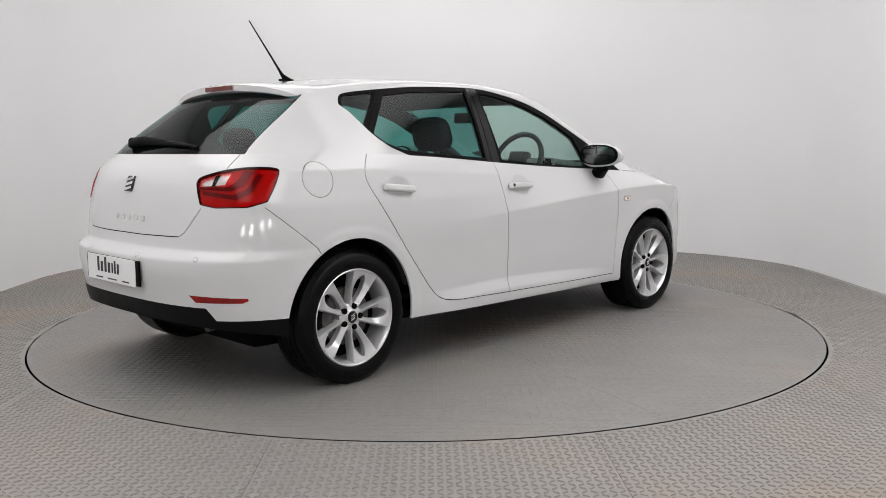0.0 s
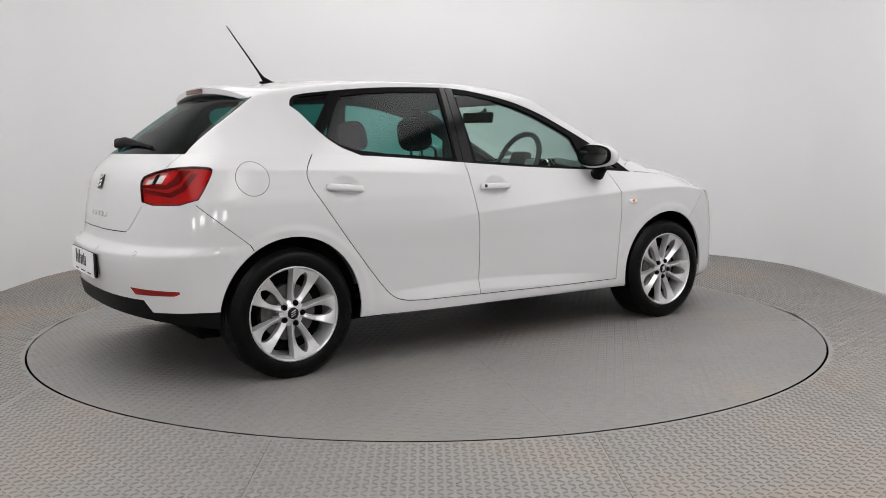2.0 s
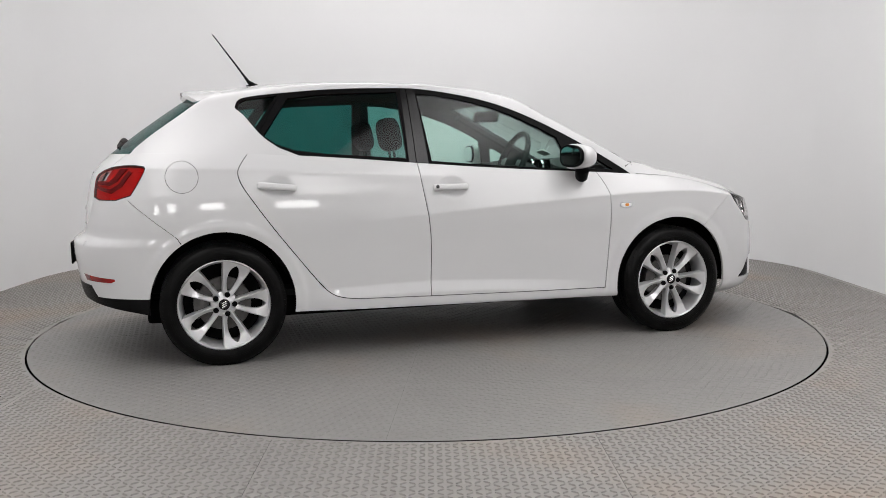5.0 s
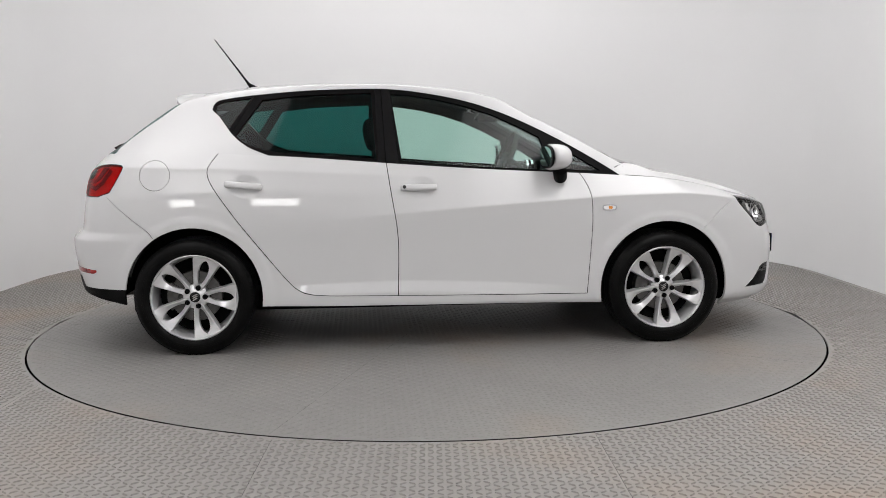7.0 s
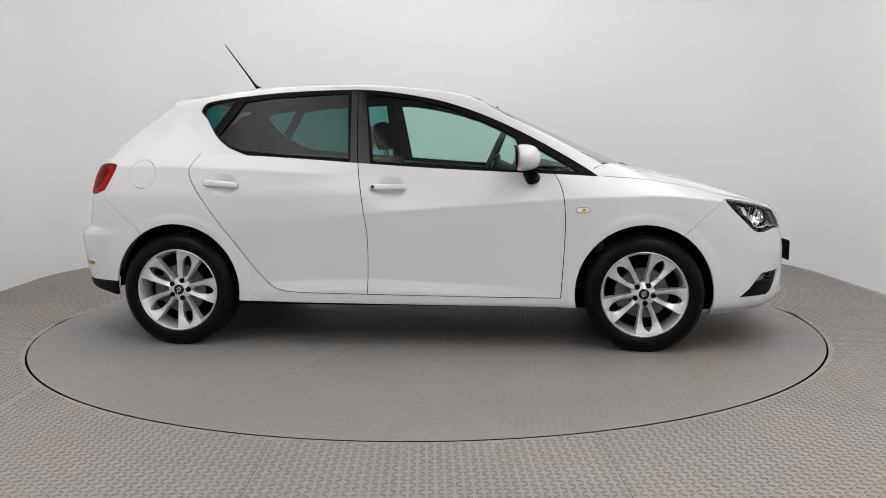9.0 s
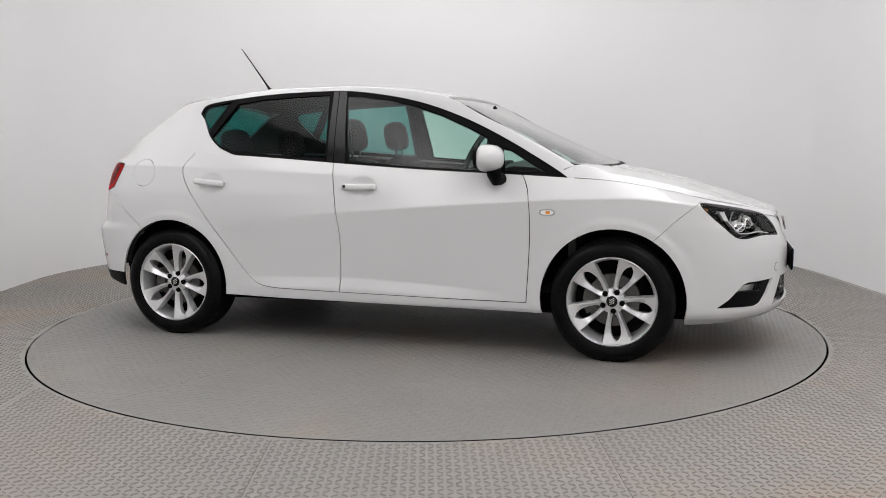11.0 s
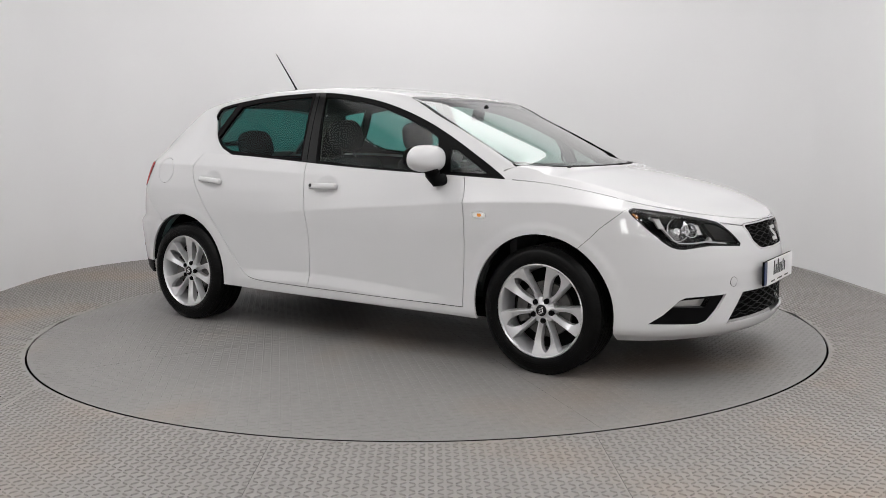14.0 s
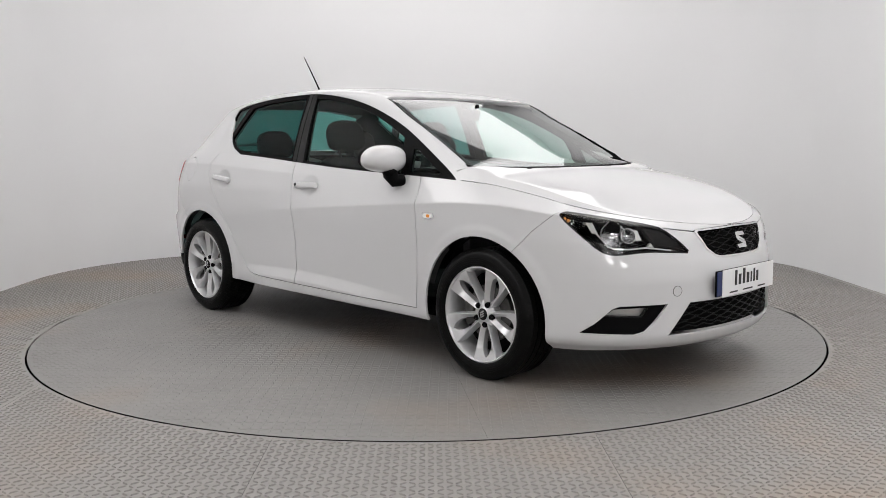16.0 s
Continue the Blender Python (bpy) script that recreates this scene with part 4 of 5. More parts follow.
def car_body(car):
    lo, up = cut_body()
    both = [lo, up]
    skin_part("body_shell", both, ["body_shell"], M_PAINT, car, label="white painted body shell with roof and pillars")
    skin_part("hood", both, ["hood"], M_PAINT, car)
    for s in (1, -1):
        for nm in ("front_fender", "front_door", "rear_door"):
            skin_part(nm, both, [nm], M_PAINT, car, s)
    skin_part("fuel_flap", both, ["fuel_flap"], M_PAINT, car, 1)
    skin_part("quarter_cover", both, ["fuel_flap"], M_PAINT, car, -1)
    skin_part("front_bumper", both, ["front_bumper"], M_PAINT, car)
    skin_part("rear_bumper", both, ["rear_bumper"], M_PAINT, car)
    skin_part("tailgate", both, ["tailgate"], M_PAINT, car)
    skin_part("rear_diffuser", both, ["rear_diffuser"], M_TRIM, car, label="dark grey plastic lower bumper")
    skin_part("gap_seal", both, ["gap"], M_DARK, car, offset=-0.007, rim=0.004)
    skin_part("cowl", both, ["cowl"], M_BLACK, car, offset=-0.006)
    for s in (1, -1):
        skin_part("window_trim", both, ["window_trim"], M_BLACK, car, s, offset=-0.002, rim=0.014, label="matt black window frame")
        skin_part("b_pillar", both, ["b_pillar"], M_GLOSSBLACK, car, s, offset=-0.003)
        skin_part("front_door_glass", both, ["front_glass"], M_GLASS_F, car, s, offset=-0.009, rim=0, label="green tinted door glass")
        skin_part("rear_door_glass", both, ["rear_side_glass"], M_GLASS_R, car, s, offset=-0.009, rim=0, label="dark green privacy glass")
        skin_part("quarter_glass", both, ["quarter_glass"], M_GLASS_R, car, s, offset=-0.007, rim=0)
        skin_part("sail_glass", both, ["sail_glass"], M_GLASS_F, car, s, offset=-0.009, rim=0)
        tl = skin_part("tail_light", both, ["tail_light"], M_GLOSSBLACK, car, s, offset=0.001, rim=0.03, label="red rear light cluster with dark chevrons")
        skin_part("lamp_body", both, ["tail_red", "tail_dark"], M_RED_BODY, tl, s, offset=-0.010, rim=0.0)
        skin_part("chevron", both, ["tail_dark"], M_RED_DARK, tl, s, offset=-0.004, rim=0.005)
        skin_part("lens", both, ["tail_red", "tail_dark"], M_RED_GLASS, tl, s, offset=0.003, rim=0.004, label="glossy red lamp cover")
        skin_part("reversing_lamp", both, ["tail_clear"], M_SILVER_REFL, tl, s, offset=-0.010, rim=0.0, label="silver reversing lamp")
        skin_part("reversing_divider", both, ["tail_bar"], M_DARK, tl, s, offset=-0.004, rim=0.005)
        skin_part("reversing_lens", both, ["tail_clear", "tail_bar"], M_LENS, tl, s, offset=0.003, rim=0.0)
        skin_part("rear_reflector", both, ["reflector"], M_RED, car, s, offset=0.001)
        hl = skin_part("headlight", both, ["headlight"], M_GLOSSBLACK, car, s, offset=0.0, rim=0.06, label="clear headlight with black housing and chrome strip")
        skin_part("housing", both, ["headlight_in", "hl_strip", "hl_bowl", "hl_fin", "hl_inner"], M_GLOSSBLACK, hl, s, offset=-0.085, rim=0.0)
        skin_part("light_strip", both, ["hl_strip"], M_SILVER_REFL, hl, s, offset=-0.022, rim=0.02)
        skin_part("reflector_fin", both, ["hl_fin"], M_SILVER_REFL, hl, s, offset=-0.030, rim=0.02)
        skin_part("indicator_panel", both, ["hl_inner"], M_TRIM, hl, s, offset=-0.012, rim=0.02)
        skin_part("lens", both, ["headlight_in", "hl_strip", "hl_bowl", "hl_fin", "hl_inner"], M_LENS, hl, s, offset=0.001, rim=0.0)
        for L, z, r in ((0.672, 0.694, 0.050), (0.604, 0.690, 0.030)):
            bm = lathe_bm([(0.010, -0.045), (r * 0.55, -0.034), (r * 0.88, -0.012), (r, 0.0), (r + 0.003, 0.0), (r + 0.003, -0.01)], 14, "Z")
            part("reflector_bowl", placed(bm, frame_at(*on_skin(L * s, z, -0.024))), M_CHROME, hl)
            part("bulb_shield", placed(lathe_bm([(0.0, -0.012), (r * 0.2, -0.014), (r * 0.3, -0.022), (r * 0.28, -0.05)], 16, "Z"), frame_at(*on_skin(L * s, z, -0.024))), M_CHROME, hl, "", True)
        fs = skin_part("fog_lamp", both, ["fog_surround"], M_BLACK, car, s, offset=-0.012, rim=0.04, label="fog lamp in black plastic surround")
        skin_part("lamp_bowl", both, ["fog_glass"], M_SILVER_REFL, fs, s, offset=-0.045, rim=0.0)
        skin_part("lens", both, ["fog_glass"], M_LENS, fs, s, offset=-0.012, rim=0.0)
    gr = skin_part("grille", both, ["grille"], M_DARK, car, offset=-0.03, rim=0.0, label="black grille with wavy bars and chrome frame")
    skin_part("grille_frame", both, ["grille_frame"], M_CHROME, gr, offset=0.002, rim=0.03)
    skin_part("lower_grille", both, ["lower_grille"], M_DARK, car, offset=-0.035, rim=0.0, label="black lower grille with wavy bars")
    skin_part("windscreen", both, ["windscreen"], M_GLASS_W, car, offset=-0.008, rim=0, label="clear green-tinted windscreen")
    skin_part("rear_window", both, ["rear_glass"], M_GLASS_R, car, offset=-0.003, rim=0, label="dark tinted rear window")
    skin_part("headliner", [up], ["body_shell", "window_trim", "b_pillar"], M_LINING, car, offset=-0.028, rim=0.0, flip=True)
    inner = Skin(lo.att, lo.tri, "x")
    c = lo.att[lo.tri].mean(1)
    ok = (c[:, 0] > -1.75) & (c[:, 0] < 1.0) & (c[:, 2] > 0.40) & ~np.isin(lo.name, ["cut"])
    inner.tri, inner.name = lo.tri[ok], np.array(["x"] * int(ok.sum()), dtype=object)
    skin_part("inner_lining", [inner], ["x"], M_DASH, car, offset=-0.05, rim=0.0, flip=True)
    return lo, up


def wheel(car, x, y, side):
    w = new("wheel")
    w.parent = car
    w.location = (x, y, HUB_Z)
    w.rotation_euler = (0, 0, 0 if side < 0 else math.pi)
    w["label"] = "silver ten-spoke alloy wheel with black tyre"
    R = 0.302
    prof = [(0.215, 0.055), (0.222, 0.0), (0.232, -0.006), (0.250, -0.010), (0.272, -0.006), (0.288, 0.004), (0.297, 0.016)]
    tread = []
    for k in range(5):
        a = 0.020 + k * 0.036
        tread += [(R, a), (R, a + 0.030), (R - 0.007, a + 0.031), (R - 0.007, a + 0.035)]
    prof += tread[:-2] + [(0.297, 0.200), (0.288, 0.212), (0.26, 0.222), (0.232, 0.216), (0.222, 0.205)]
    part("tyre", lathe_bm(prof, 96), M_TYRE, w, "black low-profile tyre", True)
    barrel = [(0.2225, 0.004), (0.2165, 0.0), (0.213, 0.004), (0.206, 0.020), (0.198, 0.07), (0.192, 0.14), (0.200, 0.20), (0.214, 0.204)]
    part("rim", lathe_bm(barrel, 72), M_ALLOY, w, "", True)
    for k in range(5):
        ang = radians((62 if x > 0 else 71) + 72 * k)
        for sgn in (-1, 1):
            bm = bmesh.new()

            def pt(r, off, d, a=ang):
                c, q = math.cos(a), math.sin(a)
                return bm.verts.new((c * r - q * off, d, q * r + c * off))

            rows = []
            for r in np.concatenate([np.linspace(0.034, 0.060, 3), np.linspace(0.066, 0.192, 22), np.linspace(0.198, 0.209, 3)]):
                f = (r - 0.034) / 0.174
                g = min(max((r - 0.064) / 0.130, 0.0), 1.0)
                hole = 0.031 * math.sqrt(math.sin(math.pi * g)) * (0.55 + 0.45 * g) if 0 < g < 1 else 0.0
                ridge = 0.0175 + 0.0535 * f
                d = 0.030 - 0.024 * f
                low = d + 0.004 + 0.016 * math.sin(math.pi * min(1.0, 0.1 + 0.9 * f))
                hole = min(hole, ridge - 0.013)
                rows.append([pt(r, (ridge + 0.006) * sgn, d + 0.045), pt(r, (ridge + 0.0035) * sgn, d + 0.010), pt(r, ridge * sgn, d + 0.0005), pt(r, (ridge - 0.0035) * sgn, d), pt(r, hole * sgn, low), pt(r, hole * sgn, low + 0.030)])
            for a, b in zip(rows, rows[1:]):
                for i in range(5):
                    bm.faces.new((a[i], a[i + 1], b[i + 1], b[i]))
            bmesh.ops.recalc_face_normals(bm, faces=bm.faces)
            if sum(f.normal.y for f in bm.faces) > 0:
                bmesh.ops.reverse_faces(bm, faces=bm.faces)
            part("spoke", bm, M_ALLOY, w, "", True)
        bx, bz = 0.049 * math.cos(ang), 0.049 * math.sin(ang)
        b = lathe_bm([(0.0, 0.022), (0.0055, 0.022), (0.0075, 0.026), (0.0105, 0.0262), (0.0125, 0.0235), (0.0135, 0.028), (0.0135, 0.05)], 14)
        bmesh.ops.translate(b, vec=(bx, 0.001, bz), verts=b.verts)
        part("wheel_bolt", b, M_BLACK, w)
    part("hub", lathe_bm([(0.0, 0.024), (0.030, 0.024), (0.034, 0.028), (0.050, 0.032), (0.062, 0.040), (0.066, 0.08)], 40), M_ALLOY, w, "", True)
    part("hub_cap", lathe_bm([(0.0, 0.0205), (0.024, 0.0205), (0.027, 0.0225), (0.0275, 0.03)], 32), M_GLOSSBLACK, w, "", True)
    bars = [box_bm(0.026, 0.003, 0.006, (0, 0.019, dz), 0.001, 1, pose(0, 0, 0, 0, -28, 0)) for dz in (-0.010, 0.0, 0.010)]
    part("cap_mark", join_bm(*bars), M_BADGE, w)
    part("brake_disc", lathe_bm([(0.07, 0.070), (0.13, 0.070), (0.132, 0.075), (0.132, 0.092), (0.07, 0.092)], 48), M_STEEL, w)
    cal = arc(0, 0, 0.145, 150, 210, 8) + arc(0, 0, 0.09, 210, 150, 8)
    part("brake_caliper", prism_bm(cal, 0.06, lambda u, v, d: (u, 0.055 + d, v)), M_STEEL, w)
    part("back_plate", lathe_bm([(0.0, 0.11), (0.19, 0.11), (0.19, 0.118)], 40), M_UNDER, w)


def underbody(car):
    part("floor_pan", box_bm(3.3, 1.12, 0.12, (0.05, 0, 0.24), 0.02), M_UNDER, car)
    # extra wide pan, added to keep light from leaking under the car
    part("shade_pan", box_bm(1.70, 1.36, 0.06, (0.0, 0, 0.244), 0.02), M_UNDER, car)
    for hx in (HUB_F, HUB_R):
        for sg in (1, -1):
            b = lathe_bm([(0.375, 0.0), (0.372, 0.24), (0.02, 0.24)], 40)
            bmesh.ops.delete(b, geom=[v for v in b.verts if v.co.z < -0.035], context="VERTS")
            bmesh.ops.transform(b, matrix=pose(hx, -0.70 if sg > 0 else 0.70, HUB_Z, 0, 0, 0 if sg > 0 else 180), verts=b.verts)
            part("wheel_arch_liner", b, M_UNDER, car)
    part("engine_block", box_bm(0.75, 1.2, 0.36, (1.45, 0, 0.42), 0.05), M_UNDER, car)
    part("boot_floor", box_bm(0.80, 1.0, 0.20, (-1.38, 0, 0.42), 0.03), M_UNDER, car)
    part("exhaust_pipe", tube_bm([(-1.2, -0.36, 0.25), (-1.5, -0.36, 0.262), (-1.66, -0.36, 0.268), (-1.72, -0.365, 0.262)], 0.018, 14), M_STEEL, car)
    part("silencer", lathe_bm([(0.0, -0.25), (0.08, -0.25), (0.10, -0.22), (0.10, 0.22), (0.08, 0.25), (0.0, 0.25)], 20), M_UNDER, car).location = (-1.42, -0.1, 0.33)


def build_car():
    car = thing("car", "white five-door hatchback with silver alloy wheels, parked on the turntable", "car")
    lo, up = car_body(car)
    for x in (HUB_F, HUB_R):
        for sg in (-1, 1):
            wheel(car, x, 0.815 * sg, sg)
    underbody(car)
    return car, lo, up


# ---------------------------------------------------------------- car details
def wave_bars(parent, z0, z1, rows, reach, amp, depth, name, waves):
    """Wavy horizontal grille bars that follow the nose."""
    for r in range(rows):
        zz = z0 + (z1 - z0) * (r + 0.5) / rows
        half = reach(zz)
        n = max(2, int(half / waves)) * 8
        pts = []
        for k in range(-n, n + 1):
            z = zz + amp * math.cos(math.pi * (k / 4 + r))
            L = half * k / n
            pts.append(on_skin(L if abs(L) > 1e-6 else 1e-6, z, -depth)[0])
        part(name, tube_bm(pts, 0.0024, 6), M_GRILLE, parent, "", True)


def nose(car):
    grille = [o for o in car.children if o.name.startswith("grille")][0]
    low = [o for o in car.children if o.name.startswith("lower_grille")][0]
    wave_bars(grille, 0.583, 0.691, 7, lambda z: 0.165 + (z - 0.586) * 1.0, 0.0052, 0.012, "grille_bar", 0.080)
    wave_bars(low, 0.284, 0.393, 7, lambda z: 0.475 - (z - 0.262) * 0.82, 0.0055, 0.016, "grille_bar", 0.090)
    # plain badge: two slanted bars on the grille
    p, n = on_skin(1e-6, 0.636, 0.004)
    m = frame_at(p, n)
    w, h = 0.040, 0.036
    up_bar = [(-w, h), (w * 0.75, h), (w, h * 0.55), (-w * 0.35, h * 0.50), (w * 0.9, -h * 0.12), (w * 0.45, -h * 0.20), (-w * 0.95, h * 0.30)]
    lo_bar = [(-x, -y) for x, y in up_bar]
    b = join_bm(prism_bm(up_bar, 0.010, lambda u, v, d: (u, v, d)), prism_bm(lo_bar, 0.010, lambda u, v, d: (u, v, d)))
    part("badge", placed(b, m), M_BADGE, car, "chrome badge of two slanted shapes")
    # towing eye cover
    p, n = on_skin(0.434, 0.450, 0.0)
    part("tow_cover", placed(lathe_bm([(0.0, 0.0012), (0.020, 0.0012), (0.0212, -0.003)], 28, "Z"), frame_at(p, n)), M_PAINT, car)
    p, n = on_skin(0.434, 0.450, 0.0)
    part("tow_cover_gap", placed(lathe_bm([(0.0208, 0.0006), (0.0225, 0.0006), (0.0228, -0.003)], 28, "Z"), frame_at(p, n)), M_TRIM, car)
    for s in (1, -1):
        for L, z in ((0.868, 0.770), (0.858, 0.748)):
            p, n = on_skin(L * s, z, -0.020)
            b = bmesh.new()
            bmesh.ops.create_uvsphere(b, u_segments=10, v_segments=6, radius=0.007)
            part("indicator_bulb", placed(b, Matrix.Translation(p)), M_ORANGE, car)


def plate(car, name, p, tilt, yaw, strip, w=0.52, h=0.112):
    """A number plate covered by a white board with dark bars."""
    m = Matrix.Translation(p) @ pose(0, 0, 0, 0, tilt, yaw)

    def flat(u, v, d):
        return (d, u, v)

    t = part(name, placed(box_bm(0.010, w, h, (0, 0, 0), 0.004), m), M_BLACK, car, "white plate with dark bars of lettering")
    part("board", placed(box_bm(0.004, w - 0.045, h + 0.004, (0.008, 0.020 if strip else -0.004, -0.002), 0.001, 1), m), M_PLATE, t)
    if strip:
        part("blue_strip", placed(box_bm(0.004, 0.040, h - 0.008, (0.0055, -w / 2 + 0.022, 0), 0.001, 1), m), M_BLUE, t)
    mid = 0.020 if strip else -0.004
    x = mid - 0.135
    for lw, lh, dz in ((0.026, 0.066, 0.010), (0.030, 0.046, 0.0), (0.028, 0.068, 0.011), (0.030, 0.046, 0.0), (0.018, 0.046, 0.0), (0.020, 0.058, 0.006), (0.024, 0.046, 0.0)):
        part("letter_bar", placed(box_bm(0.0015, lw * 0.72, lh, (0.0108, x + lw / 2, dz + 0.004)), m), M_INK, t)
        x += lw + 0.008
    for y0, lw in ((-0.13, 0.07), (0.0, 0.09), (0.13, 0.07)):
        part("small_bar", placed(box_bm(0.0012, lw, 0.006, (0.0106, y0 + 0.01, -h / 2 + 0.010)), m), M_INK, t)


def tail(car):
    # badge and model bars
    p, n = on_skin(5.10, 0.900, 0.002)
    m = frame_at(p, n)
    w, h = 0.034, 0.036
    o = [(-w, h * 0.8), (-w * 0.8, h), (w, h), (w, -h * 0.8), (w * 0.8, -h), (-w, -h)]
    part("badge", placed(prism_bm(o, 0.004, lambda u, v, d: (u, v, d)), m), M_INK, car, "dark badge with chrome slanted bars")
    for dz in (0.022, 0.0, -0.022):
        part("badge_bar", placed(box_bm(0.054, 0.014, 0.004, (0, dz, 0.006), 0.001, 1, pose(0, 0, 0, 0, 0, 12)), m), M_BADGE, car)
    for k in range(5):
        y = 0.075 - k * 0.060
        p, n = on_skin((LENGTH[-1] - abs(y)) * (1 if y <= 0 else -1), 0.752, 0.001)
        part("letter_bar", placed(box_bm(0.010 if k in (0, 2) else 0.030, 0.022, 0.004, (0, 0, 0.002), 0.0008, 1), frame_at(p, n)), M_BADGE, car)
    for L in (4.53, 4.90, -4.83, -4.53):
        p, n = on_skin(L, 0.603, 0.0)
        part("parking_sensor", placed(lathe_bm([(0.0, 0.0015), (0.009, 0.0015), (0.0102, -0.0005)], 20, "Z"), frame_at(p, n)), M_PAINT, car)
        part("sensor_ring", placed(lathe_bm([(0.0095, 0.0006), (0.0125, 0.0012), (0.0135, -0.002)], 20, "Z"), frame_at(p, n)), M_RING, car)
    # spoiler over the rear window
    bm = bmesh.new()
    rows = []
    for k in range(-20, 21):
        f = k / 20
        y = 0.535 * f
        xe = -1.395 + 0.050 * f * f + 0.03 * f ** 8
        xs = -1.20
        zs = roof_point(xs, y, 0.0).z
        ze = zs - 0.010 - 0.014 * f * f - 0.012 * f ** 8
        th = 0.040 * (1 - 0.35 * f * f)
        xm = 0.5 * (xs + xe)
        rows.append([bm.verts.new(q) for q in ((xs, y, zs + 0.001), (xm, y, 0.5 * (zs + ze) + 0.006), (xe + 0.012, y, ze + 0.004), (xe, y, ze - 0.002), (xe + 0.002, y, ze - th * 0.8), (xe + 0.02, y, ze - th), (xm, y, 0.5 * (zs + ze) - th - 0.004), (xs, y, zs - 0.02))])
    for a, b in zip(rows, rows[1:]):
        for i in range(7):
            bm.faces.new((a[i], b[i], b[i + 1], a[i + 1]))
    bm.faces.new(rows[0])
    bm.faces.new(rows[-1][::-1])
    bmesh.ops.recalc_face_normals(bm, faces=bm.faces)
    sp = part("roof_spoiler", bm, M_PAINT, car, "white roof spoiler", True)
    z = roof_point(-1.20, 0, 0).z - 0.012
    bm = bmesh.new()
    rows = []
    for k in range(-8, 9):
        y = 0.125 * k / 8
        x = -1.395 + 0.05 * (y / 0.535) ** 2 - 0.004
        rows.append([bm.verts.new(q) for q in ((x + 0.006, y, z - 0.003), (x, y, z - 0.005), (x, y, z - 0.025), (x + 0.006, y, z - 0.027))])
    for a, b in zip(rows, rows[1:]):
        for i in range(3):
            bm.faces.new((a[i], b[i], b[i + 1], a[i + 1]))
    bmesh.ops.recalc_face_normals(bm, faces=bm.faces)
    part("brake_light", bm, M_RED_DARK, sp, "dark red high brake light", True)
    # rear wiper
    w = part("rear_wiper", tube_bm([roof_point(-1.722, 0.285, 0.014), roof_point(-1.715, 0.26, 0.018), roof_point(-1.710, 0.16, 0.016), roof_point(-1.712, 0.05, 0.013), roof_point(-1.715, -0.06, 0.010)], 0.02, 12, [0.014, 0.026, 0.024, 0.018, 0.010]), M_BLACK, car, "black rear wiper arm with blade", True)
    part("blade", tube_bm([roof_point(-1.716, 0.10, 0.008), roof_point(-1.716, -0.06, 0.009), roof_point(-1.716, -0.20, 0.008), roof_point(-1.712, -0.34, 0.006)], 0.009, 8, [0.010, 0.012, 0.009, 0.006]), M_BLACK, w, "", True)
    part("pivot_cap", placed(lathe_bm([(0.0, 0.046), (0.016, 0.044), (0.024, 0.034), (0.026, 0.0)], 18, "Z"), Matrix.Translation(roof_point(-1.715, 0.262, 0.0))), M_BLACK, w, "", True)


